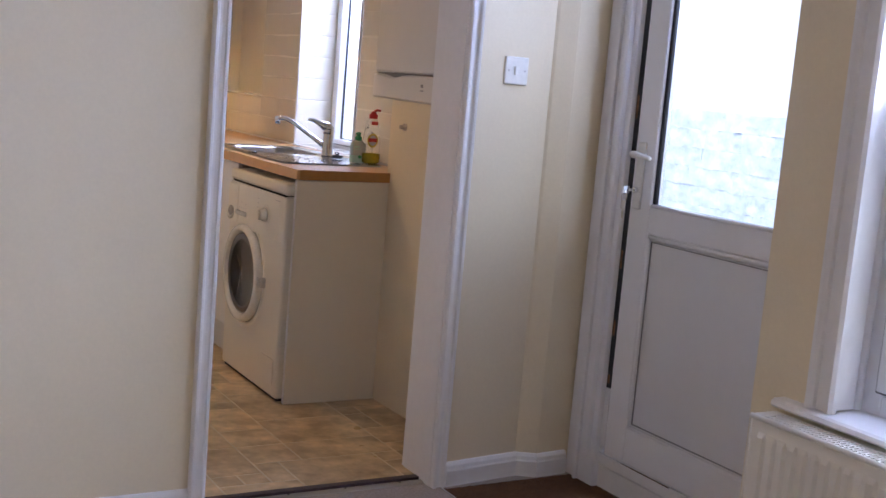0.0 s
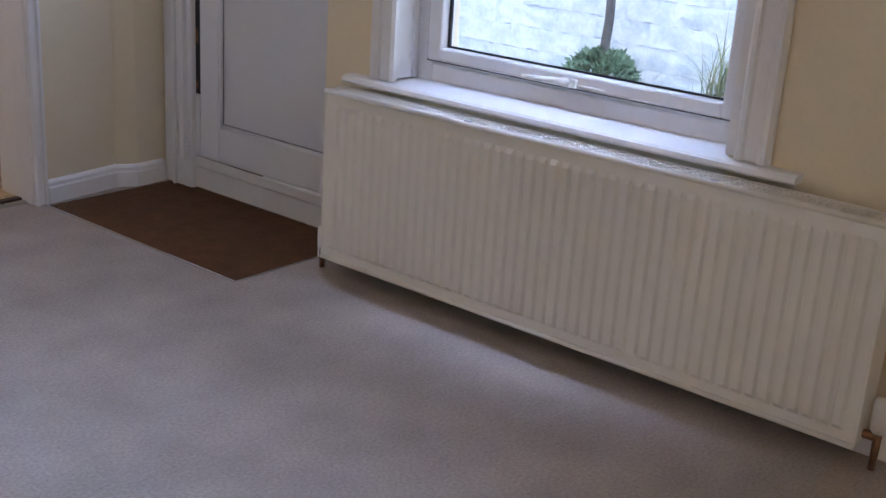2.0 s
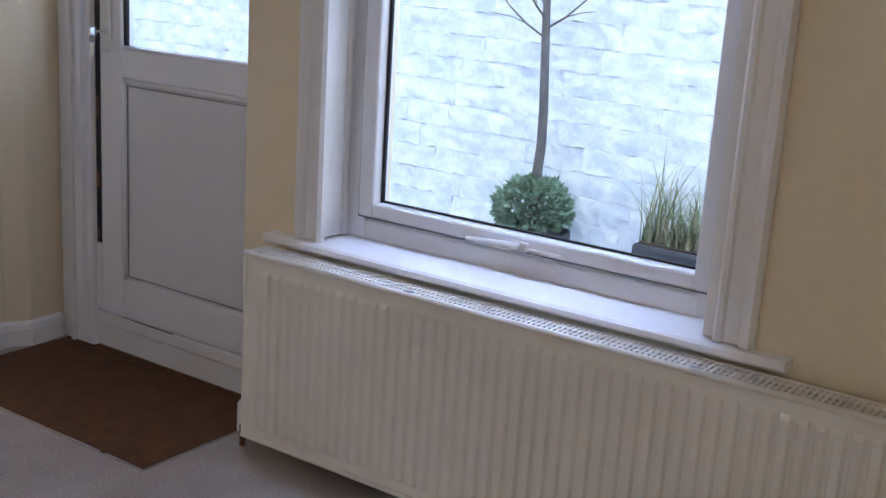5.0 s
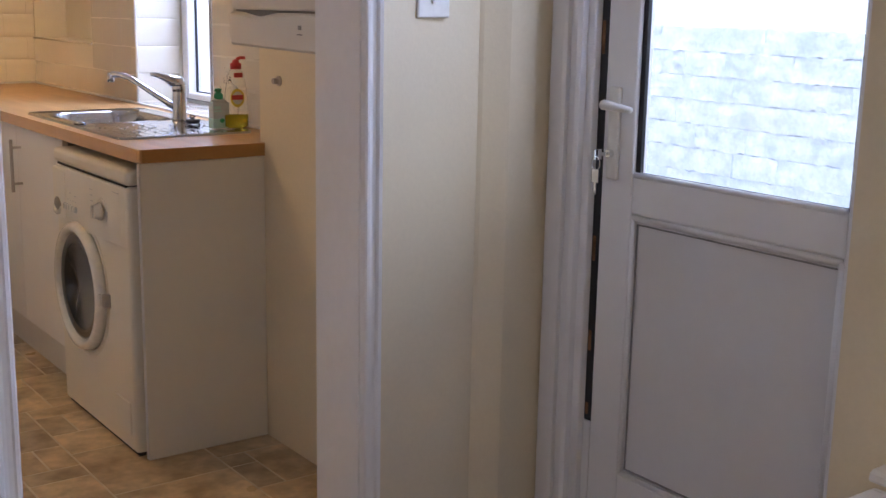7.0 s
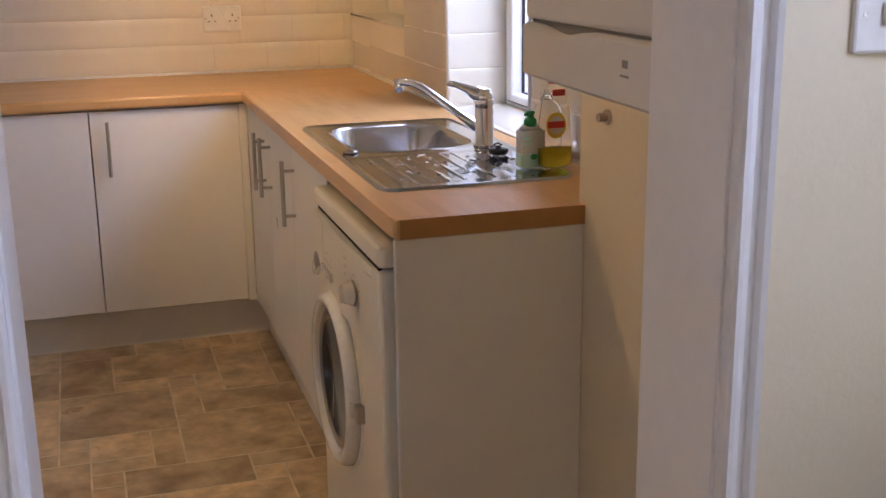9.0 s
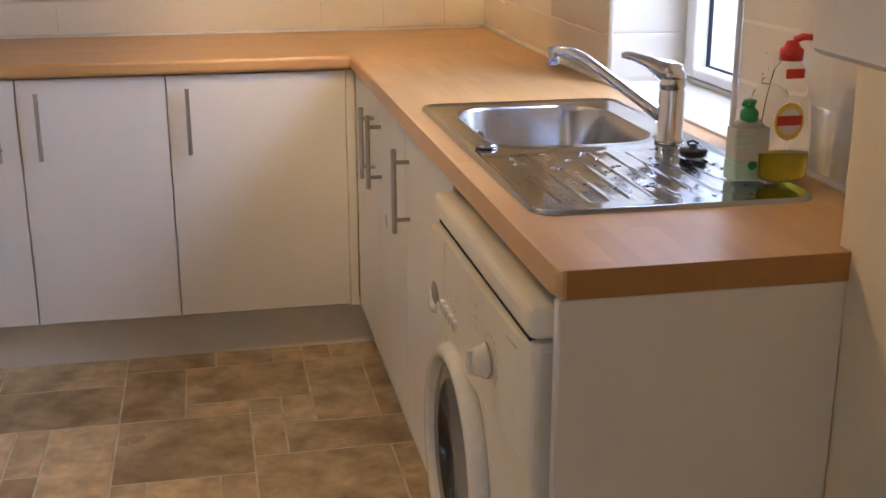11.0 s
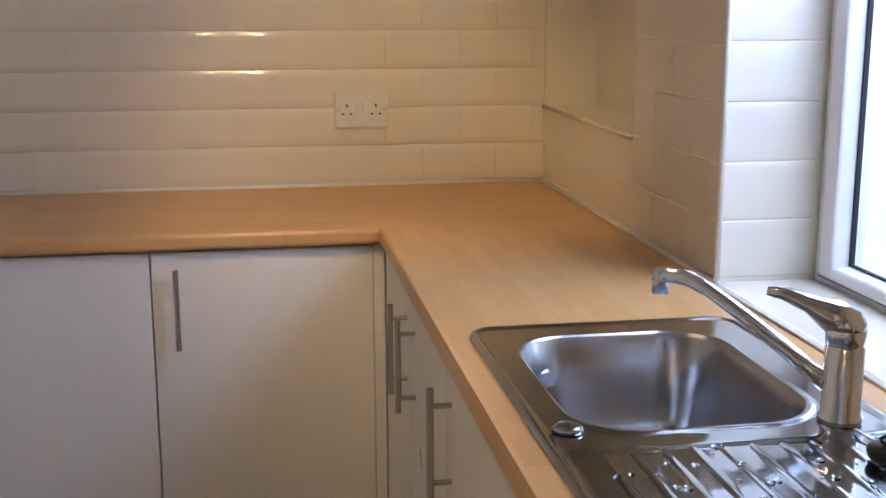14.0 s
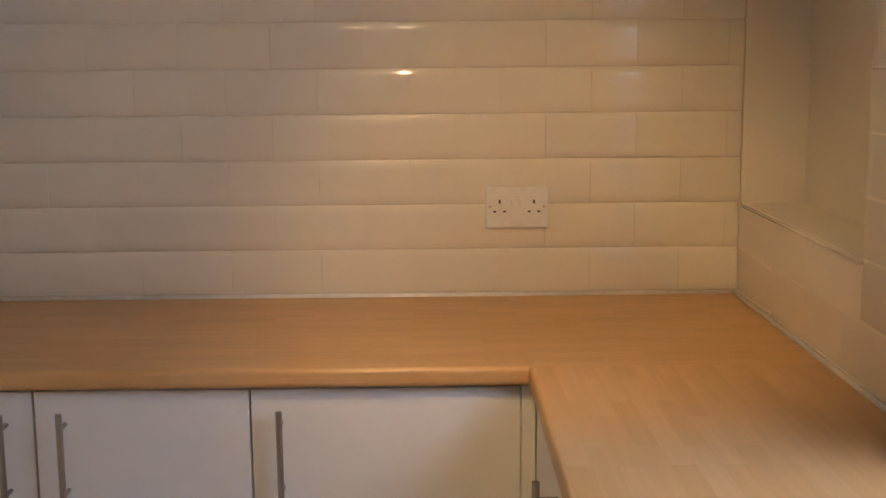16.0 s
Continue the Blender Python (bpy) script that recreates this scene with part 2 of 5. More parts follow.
M["leaf"] = material("shrub_leaf", (0.20, 0.30, 0.20), 0.38, grain=(40, 0.2), stain=(20, 0.25), spread=0.2)
M["blade"] = material("sedge_blade", (0.13, 0.19, 0.08), 0.5, grain=(40, 0.2), stain=(14, 0.25), alt=(0.30, 0.26, 0.17))
M["pot"] = material("dark_pot", (0.05, 0.055, 0.07), 0.6, stain=(12, 0.2))
M["soil"] = material("soil", (0.06, 0.045, 0.03), 0.95, bump=(90, 1.0))
M["downpipe"] = material("grey_downpipe", (0.22, 0.27, 0.34), 0.5)
M["overcast"] = glow("overcast_sky", (0.78, 0.89, 1.0), 2.6)
M["bulb"] = glow("warm_bulb", (1.0, 0.75, 0.45), 30.0)


# ---------------------------------------------------------------- mesh helpers
def finish(name, bm, mat, smooth=False):
    me = bpy.data.meshes.new(name)
    bmesh.ops.recalc_face_normals(bm, faces=bm.faces)
    if smooth:
        for f in bm.faces:
            f.smooth = True
    bm.to_mesh(me)
    bm.free()
    me.materials.append(mat)
    return new(name, me)


BASES = {}
NEAR = (0, -0.024, 0)


def thing(name, base, label, category, group="", kind="", move=(0, 0, 0)):
    """An Empty at the thing's base; its parts are given in room coordinates, and moved with it by move."""
    ob = new(name)
    ob.location = Vector(base) + Vector(move)
    BASES[ob.name] = Vector(base)
    ob.empty_display_size = 0.1
    return tagged(ob, label, category, group, kind)


def hang(ob, parent):
    ob.parent = parent
    if parent.parent is None:
        ob.matrix_parent_inverse = Matrix.Translation(BASES.get(parent.name, Vector())).inverted()
    return ob


def part(name, bm, mat, parent, label="", smooth=False):
    ob = hang(finish(name, bm, mat, smooth), parent)
    if label:
        ob["label"] = label
    return ob


def whole(name, bm, mat, label, category, group="", kind="", smooth=False):
    return tagged(finish(name, bm, mat, smooth), label, category, group, kind)


def box(x0, x1, y0, y1, z0, z1, bevel=0.0, seg=2, bm=None):
    bm2 = bmesh.new()
    bmesh.ops.create_cube(bm2, size=1.0)
    for v in bm2.verts:
        v.co = Vector(((x0 + x1) / 2 + v.co.x * (x1 - x0), (y0 + y1) / 2 + v.co.y * (y1 - y0), (z0 + z1) / 2 + v.co.z * (z1 - z0)))
    if bevel:
        bmesh.ops.bevel(bm2, geom=list(bm2.edges), offset=bevel, segments=seg, affect="EDGES", profile=0.5)
    if bm is None:
        return bm2
    me = bpy.data.meshes.new("tmp")
    bm2.to_mesh(me)
    bm2.free()
    bm.from_mesh(me)
    bpy.data.meshes.remove(me)
    return bm


def boxes(rows, bevel=0.0):
    bm = bmesh.new()
    for r in rows:
        box(*r, bevel=bevel, bm=bm)
    return bm


def prism(points, z0, z1, bevel=0.0):
    """An upright block over a plan polygon."""
    bm = bmesh.new()
    low = [bm.verts.new((x, y, z0)) for x, y in points]
    top = [bm.verts.new((x, y, z1)) for x, y in points]
    bm.faces.new(low[::-1])
    bm.faces.new(top)
    n = len(points)
    for k in range(n):
        bm.faces.new((low[k], low[(k + 1) % n], top[(k + 1) % n], top[k]))
    if bevel:
        bmesh.ops.bevel(bm, geom=list(bm.edges), offset=bevel, segments=2, affect="EDGES", profile=0.5)
    return bm


def tube(path, radii, sides=14, caps=True, bm=None):
    """A round bar along a path of points, with a radius for each."""
    bm = bm or bmesh.new()
    pts = [Vector(p) for p in path]
    rings = []
    side = None
    for k, p in enumerate(pts):
        d = (pts[min(k + 1, len(pts) - 1)] - pts[max(k - 1, 0)]).normalized()
        if side is None or abs(side.dot(d)) > 0.95:
            side = d.orthogonal().normalized()
        side = (side - d * side.dot(d)).normalized()
        up = d.cross(side)
        r = radii[k] if isinstance(radii, (list, tuple)) else radii
        rings.append([bm.verts.new(p + r * (math.cos(a) * side + math.sin(a) * up)) for a in [2 * math.pi * i / sides for i in range(sides)]])
    for a, b in zip(rings, rings[1:]):
        for i in range(sides):
            bm.faces.new((a[i], a[(i + 1) % sides], b[(i + 1) % sides], b[i]))
    if caps:
        bm.faces.new(rings[0][::-1])
        bm.faces.new(rings[-1])
    return bm


def lathe(profile, centre, axis="z", sides=32, bm=None, squash=(1, 1)):
    """A turned shape: (radius, height) pairs round an axis through the centre."""
    bm = bm or bmesh.new()
    rings = []
    for r, h in profile:
        ring = []
        for i in range(sides):
            a = 2 * math.pi * i / sides
            u, v = r * math.cos(a) * squash[0], r * math.sin(a) * squash[1]
            p = {"z": (u, v, h), "x": (h, u, v), "y": (u, h, v)}[axis]
            ring.append(bm.verts.new(Vector(centre) + Vector(p)))
        rings.append(ring)
    for a, b in zip(rings, rings[1:]):
        for i in range(sides):
            bm.faces.new((a[i], a[(i + 1) % sides], b[(i + 1) % sides], b[i]))
    if profile[0][0] > 1e-5:
        bm.faces.new(rings[0][::-1])
    if profile[-1][0] > 1e-5:
        bm.faces.new(rings[-1])
    bmesh.ops.remove_doubles(bm, verts=list(bm.verts), dist=1e-6)
    return bm


def cells(xs, ys, keep, z0, z1):
    """A slab over the kept cells of a plan grid, as one solid."""
    bm = bmesh.new()
    vt, vb = {}, {}

    def v(store, i, j, z):
        if (i, j) not in store:
            store[(i, j)] = bm.verts.new((xs[i], ys[j], z))
        return store[(i, j)]

    on = {(i, j) for i in range(len(xs) - 1) for j in range(len(ys) - 1) if keep((xs[i] + xs[i + 1]) / 2, (ys[j] + ys[j + 1]) / 2)}
    for i, j in on:
        c = [(i, j), (i + 1, j), (i + 1, j + 1), (i, j + 1)]
        bm.faces.new([v(vt, *q, z1) for q in c])
        bm.faces.new([v(vb, *q, z0) for q in c][::-1])
        for (a, b), nb in zip(((0, 1), (1, 2), (2, 3), (3, 0)), ((i, j - 1), (i + 1, j), (i, j + 1), (i - 1, j))):
            if nb not in on:
                bm.faces.new((v(vb, *c[a], z0), v(vb, *c[b], z0), v(vt, *c[b], z1), v(vt, *c[a], z1)))
    return bm


def moulding(profile, start, end, out, up):
    """A strip with a moulded section, run from start to end: profile pairs lie along out and up."""
    bm = bmesh.new()
    s, e, o, u = Vector(start), Vector(end), Vector(out), Vector(up)
    a = [bm.verts.new(s + o * p + u * q) for p, q in profile]
    b = [bm.verts.new(e + o * p + u * q) for p, q in profile]
    n = len(profile)
    for k in range(n):
        bm.faces.new((a[k], a[(k + 1) % n], b[(k + 1) % n], b[k]))
    bm.faces.new(a[::-1])
    bm.faces.new(b)
    return bm


# ---------------------------------------------------------------- the plan
XW = 2.262            # living room, inner face of the outer wall
XO = 2.56             # its outer face
YP, YK = 2.875, 3.04  # partition, living side and kitchen side
XL, YB = -2.3, -3.4   # living room, far walls behind the walker
XK = 2.302            # kitchen, inner face of the outer wall
XKL = 0.45            # kitchen, left wall
YE = 6.447            # kitchen, end wall
H = 2.42
JL, JR = 1.146, 1.884 # clear opening to the kitchen
KF = 0.0095            # kitchen floor, a little above the carpet
MAT = (1.915, 2.436, 1.908, 2.842)


def structure(name, bm, mat, label, category, smooth=False):
    return whole(name, bm, mat, label, category, kind="structure", smooth=smooth)


def section(depth, height):
    """Section of a skirting board: square below, ogee above."""
    return [(0, 0), (depth, 0), (depth, height * 0.66), (depth * 0.8, height * 0.72), (depth * 0.72, height * 0.86), (depth * 0.35, height * 0.97), (0, height)]


# floors
carpet = structure("floor", cells([XL - 0.1, MAT[0], MAT[1], 2.5], [YB - 0.1, MAT[2], MAT[3], 2.915],
                   lambda x, y: not (MAT[0] < x < MAT[1] and MAT[2] < y < MAT[3]), -0.03, 0.0),
                   M["carpet"], "pale grey cut-pile carpet across the living room", "floor")
structure("sub_floor", box(XL - 0.1, XO, YB - 0.1, YE + 0.2, -0.12, -0.032), M["concrete"], "plain concrete slab under the floors", "floor")
kfloor = structure("kitchen_floor", box(XKL - 0.1, 2.4, 2.94, YE, -0.03, KF - 0.0008), M["vinyl_joint"], "stone-effect vinyl floor in mixed slabs with pale joints", "floor")

# walls of the living room
structure("wall_east", boxes([
    (XW, XO, YB, 0.655, 0, H), (XW, XO, 0.655, 1.678, 0, 0.525), (XW, XO, 0.655, 1.678, 2.05, H),
    (XW, XO, 1.678, 1.918, 0, H), (XW, XO, 1.918, 2.8735, 2.1, H)]), M["cream_paint"], "cream painted outer wall of the living room", "wall")
structure("wall_partition", boxes([
    (XL, JL - 0.02, YP, YK, 0, H), (JL - 0.02, JR + 0.02, YP, YK, 2.06, H), (2.20, XO, 2.908, YK, 0, H)]),
    M["cream_paint"], "cream painted partition with an opening to the kitchen", "wall")
structure("wall_by_door", prism([(JR + 0.02, 2.866), (2.225, 2.900), (2.225, 2.9075), (JR + 0.02, YK)], 0, H), M["cream_paint"], "cream painted wall between the kitchen opening and the back door, slightly out of square", "wall")
structure("wall_nib", prism([(2.2255, 2.9065), (2.2255, 2.900), (2.233, 2.893), (2.280, 2.866), (2.288, 2.862), (2.298, 2.8625), (2.41, 2.8715), (2.41, 2.8745), (XO, 2.8745), (XO, 2.9065)], 0, H), M["cream_paint"], "cream painted splayed nib beside the back door", "wall")
structure("wall_west", box(XL - 0.2, XL, YB - 0.2, YK, 0, H), M["cream_paint"], "plain cream wall", "wall")
structure("wall_south", boxes([(XL, -1.8, YB - 0.2, YB, 0, H), (-0.2, XO, YB - 0.2, YB, 0, H), (-1.8, -0.2, YB - 0.2, YB, 0, 0.75), (-1.8, -0.2, YB - 0.2, YB, 2.2, H)]),
          M["cream_paint"], "plain cream wall with a front window", "wall")
structure("ceiling", box(XL - 0.2, XO, YB - 0.2, YK, H, H + 0.1), M["ceiling_paint"], "plain white ceiling", "ceiling")

# walls of the kitchen
wall_k = structure("wall_kitchen_east", boxes([
    (XK, 2.64, YK, 4.476, 0, H), (XK, 2.64, 4.476, 5.154, 0, 0.912), (XK, 2.64, 4.476, 5.154, 2.05, H), (XK, 2.64, 5.154, 5.655, 0, H),
    (XK, 2.64, 5.655, YE + 0.2, 0, 1.124), (2.47, 2.64, 5.655, YE + 0.2, 1.124, H)]), M["grout"], "pale tiled outer wall of the kitchen with a window and a recess", "wall")
wall_e = structure("wall_kitchen_north", box(XKL - 0.2, 2.47, YE, YE + 0.2, 0, H), M["grout"], "cream brick-tiled kitchen end wall", "wall")
for b in ((2.455, 2.4695, 5.6555, YE - 0.0005, 1.126, H), (XK + 0.001, 2.4545, YE - 0.012, YE - 0.0005, 1.126, H), (XK + 0.004, 2.4545, 5.6555, YE - 0.0125, 1.1245, 1.1275)):
    structure("wall_recess", box(*b, 0.001), M["grout"], "smooth cream plaster lining of the kitchen recess", "wall")
structure("wall_kitchen_west", box(XKL - 0.2, XKL, YK, YE + 0.2, 0, H), M["cream_paint"], "plain cream kitchen wall", "wall")
structure("wall_pier", box(2.142, XK + 0.02, YK, 3.828, 0, H, bevel=0.004), M["cream_paint"], "cream painted pier that carries the boiler", "wall")
structure("kitchen_ceiling", box(XKL - 0.2, 2.64, YK, YE + 0.2, H, H + 0.1), M["ceiling_paint"], "plain white kitchen ceiling", "ceiling")

# skirting boards
for k, (s, e, o) in enumerate((
        ((XL, YP, 0), (JL - 0.049, YP, 0), (0, -1, 0)), ((JR + 0.05, 2.869, 0), (2.232, 2.9005, 0), (0.1, -0.995, 0)),
        ((2.216, 2.904, 0), (2.290, 2.861, 0), (-0.503, -0.864, 0)), ((2.278, 2.8615, 0), (2.405, 2.871, 0), (0.08, -0.997, 0)),
        ((XW, YB, 0), (XW, 1.915, 0), (-1, 0, 0)))):
    structure("baseboard", moulding(section(0.018, 0.078), s, e, o, (0, 0, 1)), M["trim"], "white painted skirting board", "skirting")

# opening to the kitchen: jamb linings, head and moulded architraves
structure("trim", boxes([(JL - 0.02, JL, YP - 0.005, YK + 0.004, 0, 2.04), (JR, JR + 0.02, YP - 0.005, YK + 0.004, 0, 2.04), (JL - 0.02, JR + 0.02, YP - 0.005, YK + 0.004, 2.04, 2.06)], bevel=0.003),
          M["trim"], "white gloss door lining in the kitchen opening", "door lining")
ARCH = [(0, 0), (0, 0.022), (0.004, 0.026), (0.010, 0.026), (0.013, 0.020), (0.022, 0.017), (0.030, 0.018), (0.034, 0.026), (0.041, 0.028), (0.045, 0.022), (0.045, 0)]
for s, e, o in (((JL - 0.004, YP, 0), (JL - 0.004, YP, 2.05), (-1, 0, 0)), ((JR + 0.004, YP, 0), (JR + 0.004, YP, 2.05), (1, 0, 0)), ((JL - 0.049, YP, 2.044), (JR + 0.049, YP, 2.044), (0, 0, 1))):
    structure("trim", moulding(ARCH, s, e, o, (0, -1, 0)), M["trim"], "white moulded architrave round the kitchen opening", "architrave")
for s, e, o in (((JL - 0.004, YK, 0), (JL - 0.004, YK, 2.05), (-1, 0, 0)), ((JR + 0.004, YK, 0), (JR + 0.004, YK, 2.05), (1, 0, 0))):
    structure("trim", moulding(ARCH, s, e, o, (0, 1, 0)), M["trim"], "white moulded architrave round the kitchen opening", "architrave")

# threshold strip
strip = thing("threshold_strip", (1.47, 2.916, 0), "worn silver metal threshold strip between carpet and vinyl", "threshold")
part("plate", moulding([(0, -0.004), (0.002, 0.002), (0.010, 0.006), (0.024, 0.007), (0.034, 0.003), (0.036, -0.004)], (JL, 2.900, 0), (JR, 2.900, 0), (0, 1, 0), (0, 0, 1)), M["nickel"], strip)
for k in range(4):
    sx = JL + 0.09 + 0.19 * k
    part("screw", lathe([(0.0035, 0.0), (0.0035, 0.001), (0.0, 0.0016)], (sx, 2.919, 0.0068), sides=10), M["dark"], strip)


part("back_lip", box(JL, JR, 2.9345, 2.962, 0.001, KF + 0.002, 0.0008), M["strip_dark"], strip, "dark tarnished lip")


# ---------------------------------------------------------------- living-room window
def window_bars(name, parent, x0, x1, y0, y1, z0, z1, w, mat, bevel=0.006):
    """Four mitred-looking bars round a light, each a part."""
    part(name, box(x0, x1, y0, y0 + w, z0, z1, bevel), mat, parent)
    part(name, box(x0, x1, y1 - w, y1, z0, z1, bevel), mat, parent)
    part(name, box(x0 + 0.001, x1 - 0.001, y0 + w - 0.004, y1 - w + 0.004, z0, z0 + w, bevel), mat, parent)
    part(name, box(x0 + 0.001, x1 - 0.001, y0 + w - 0.004, y1 - w + 0.004, z1 - w, z1, bevel), mat, parent)


def pane(parent, x, y0, y1, z0, z1):
    ob = part("pane", box(x, x + 0.006, y0, y1, z0, z1), M["pane"], parent, "clear glass pane")
    ob.visible_shadow = False
    return ob


win = thing("window_1", (2.37, 1.16, 0.575), "white plastic window with a lower opening sash and a white handle", "window", kind="structure", move=(-0.002, -0.008, 0.022))
window_bars("window_frame", win, 2.366, 2.43, 0.672, 1.676, 0.540, 2.04, 0.060, M["upvc"])
part("transom", box(2.368, 2.428, 0.70, 1.626, 1.262, 1.31, 0.005), M["upvc"], win)
sash = part("sash", boxes([(2.352, 2.415, 0.692, 0.739, 0.61, 1.264), (2.352, 2.415, 1.581, 1.6275, 0.61, 1.264), (2.3525, 2.4145, 0.737, 1.583, 0.61, 0.646), (2.3525, 2.4145, 0.737, 1.583, 1.222, 1.264)], 0.006), M["upvc"], win)
part("gasket", boxes([(2.383, 2.392, 0.737, 0.744, 0.643, 1.225), (2.383, 2.392, 1.573, 1.583, 0.643, 1.225), (2.3835, 2.3915, 0.739, 1.579, 0.643, 0.651), (2.3835, 2.3915, 0.739, 1.579, 1.215, 1.225)]), M["gasket"], sash)
part("gasket", boxes([(2.360, 2.3665, 0.689, 0.693, 0.607, 1.266), (2.358, 2.3665, 1.626, 1.630, 0.607, 1.266), (2.358, 2.3665, 0.692, 1.628, 0.606, 0.611)]), M["mark"], sash)
pane(win, 2.388, 0.739, 1.581, 0.646, 1.222)
pane(win, 2.40, 0.714, 1.622, 1.31, 1.994)
hd = part("handle", box(2.338, 2.353, 1.13, 1.175, 0.612, 0.636, 0.005), M["plastic_white"], win, "white window handle")
part("lever", tube([(2.336, 1.152, 0.626), (2.318, 1.160, 0.628), (2.314, 1.20, 0.627), (2.314, 1.275, 0.624)], [0.009, 0.010, 0.008, 0.006], 12), M["plastic_white"], hd, smooth=True)
part("keep", box(2.345, 2.353, 1.045, 1.135, 0.613, 0.622, 0.003), M["plastic_white"], hd)
# linings between the frame and the room, and the moulded architrave
part("window_lining", box(2.255, 2.37, 1.668, 1.688, 0.555, 2.05, 0.003), M["trim"], win)
part("window_lining", box(2.255, 2.37, 0.628, 0.670, 0.555, 2.05, 0.003), M["trim"], win)
part("window_lining", box(2.255, 2.37, 0.65, 1.688, 2.038, 2.055, 0.003), M["trim"], win)
part("bead", tube([(2.345, 1.666, 0.556), (2.345, 1.666, 2.04)], 0.009, 8), M["trim"], win, smooth=True)
part("bead", tube([(2.345, 0.672, 0.556), (2.345, 0.672, 2.04)], 0.009, 8), M["trim"], win, smooth=True)
WARCH = [(0, 0), (0, 0.014), (0.008, 0.022), (0.018, 0.022), (0.022, 0.012), (0.052, 0.012), (0.056, 0.020), (0.066, 0.026), (0.076, 0.026), (0.082, 0.014), (0.082, 0)]
for s, e, o in (((XW, 1.655, 0.552), (XW, 1.655, 2.05), (0, 1, 0)), ((XW, 0.645, 0.552), (XW, 0.645, 2.05), (0, -1, 0)), ((XW, 0.563, 2.046), (XW, 1.737, 2.046), (0, 0, 1))):
    part("architrave", moulding(WARCH, s, e, o, (-1, 0, 0)), M["trim"], win)
part("window_sill", moulding([(0, 0), (0.018, -0.002), (0.024, 0.004), (0.022, 0.014), (0.014, 0.019), (-0.13, 0.021), (-0.13, 0.0)], (2.243, 0.488, 0.530), (2.243, 1.820, 0.530), (-1, 0, 0), (0, 0, 1)), M["trim"], win, "white painted window board")


# ---------------------------------------------------------------- radiator
def radiator():
    t = thing("radiator", (2.2, 1.03, 0.02), "cream enamelled double-panel radiator on brackets under the window", "radiator")
    y0, y1, z0, z1 = 0.238, 1.807, 0.053, 0.534
    n = 46
    pitch = (y1 - y0 - 0.05) / n
    for name, xf, sign in (("front_panel", 2.147, -1), ("back_panel", 2.222, 1)):
        bm = bmesh.new()
        cols = [y0]
        outs = [0.0]
        for k in range(n):
            c = y0 + 0.025 + pitch * (k + 0.5)
            for dy, o in ((-0.42, 0.0), (-0.24, 0.0085), (0.26, 0.0085), (0.38, 0.0)):
                cols.append(c + dy * pitch)
                outs.append(o)
        cols.append(y1)
        outs.append(0.0)
        rows = [(z0, 0), (z0 + 0.028, 0), (z0 + 0.040, 1), (z1 - 0.046, 1), (z1 - 0.034, 0), (z1, 0)]
        front = [[bm.verts.new((xf + 0.006 * (sign < 0) - sign * 0.0 + sign * o * w, c, z)) for c, o in zip(cols, outs)] for z, w in rows]
        back = [[bm.verts.new((xf + 0.006 * (sign < 0) - sign * 0.010, c, z)) for c in (y0, y1)] for z in (z0, z1)]
        for a, b in zip(front, front[1:]):
            for i in range(len(cols) - 1):
                bm.faces.new((a[i], a[i + 1], b[i + 1], b[i]))
        bm.faces.new((back[0][0], back[0][1], back[1][1], back[1][0]))
        bm.faces.new(front[-1] + [back[1][1], back[1][0]])
        bm.faces.new(front[0][::-1] + [back[0][0], back[0][1]])
        bm.faces.new([r[0] for r in front] + [back[1][0], back[0][0]])
        bm.faces.new([r[-1] for r in front] + [back[1][1], back[0][1]])
        part(name, bm, M["rad"], t)
    part("rolled_edge", tube([(2.152, y0, z1), (2.152, y1, z1)], 0.007, 10), M["rad"], t, smooth=True)
    part("rolled_edge", tube([(2.152, y0, z0), (2.152, y1, z0)], 0.007, 10), M["rad"], t, smooth=True)
    for ya, yb in ((y0 - 0.004, y0 + 0.004), (y1 - 0.004, y1 + 0.004)):
        part("side_cover", box(2.150, 2.232, ya, yb, z0 + 0.004, z1 + 0.004, 0.003), M["rad"], t)
    # top grille: two rails, end plates and cross slats over dark slots
    grille = part("grille", boxes([(2.150, 2.160, y0, y1, z1 - 0.002, z1 + 0.005), (2.222, 2.232, y0, y1, z1 - 0.002, z1 + 0.005),
                                   (2.158, 2.224, y0, y0 + 0.03, z1 - 0.002, z1 + 0.004), (2.158, 2.224, y1 - 0.03, y1, z1 - 0.002, z1 + 0.004)], 0.002), M["rad"], t)
    slats = bmesh.new()
    k = y0 + 0.036
    while k < y1 - 0.034:
        box(2.158, 2.224, k, k + 0.0054, z1 - 0.001, z1 + 0.003, bm=slats)
        k += 0.0125
    for xr in (2.177, 2.199):
        box(xr, xr + 0.006, y0 + 0.03, y1 - 0.03, z1 - 0.0015, z1 + 0.0025, bm=slats)
    ob = part("slats", slats, M["rad"], grille)
    ob["kind"] = "stuff"
    for c in (0.62, 1.30):
        part("clip", box(2.149, 2.164, c, c + 0.02, z1 + 0.003, z1 + 0.008, 0.002), M["chrome"], grille)
    # solid near-black block paints the shade between the panels
    part("core_shade", boxes([(2.178, 2.204, y0 + 0.03, y1 - 0.03, z0 + 0.02, z1 - 0.03)]), M["dark"], t)
    for c in (0.50, 1.55):
        part("bracket", box(2.232, 2.261, c, c + 0.03, z0 + 0.05, z1 - 0.08, 0.002), M["nickel"], t)
    for ya in (y0 - 0.010, y1 + 0.002):
        part("air_plug", tube([(2.19, ya, z1 - 0.045), (2.19, ya + 0.008, z1 - 0.045)], 0.010, 10), M["copper"], t)
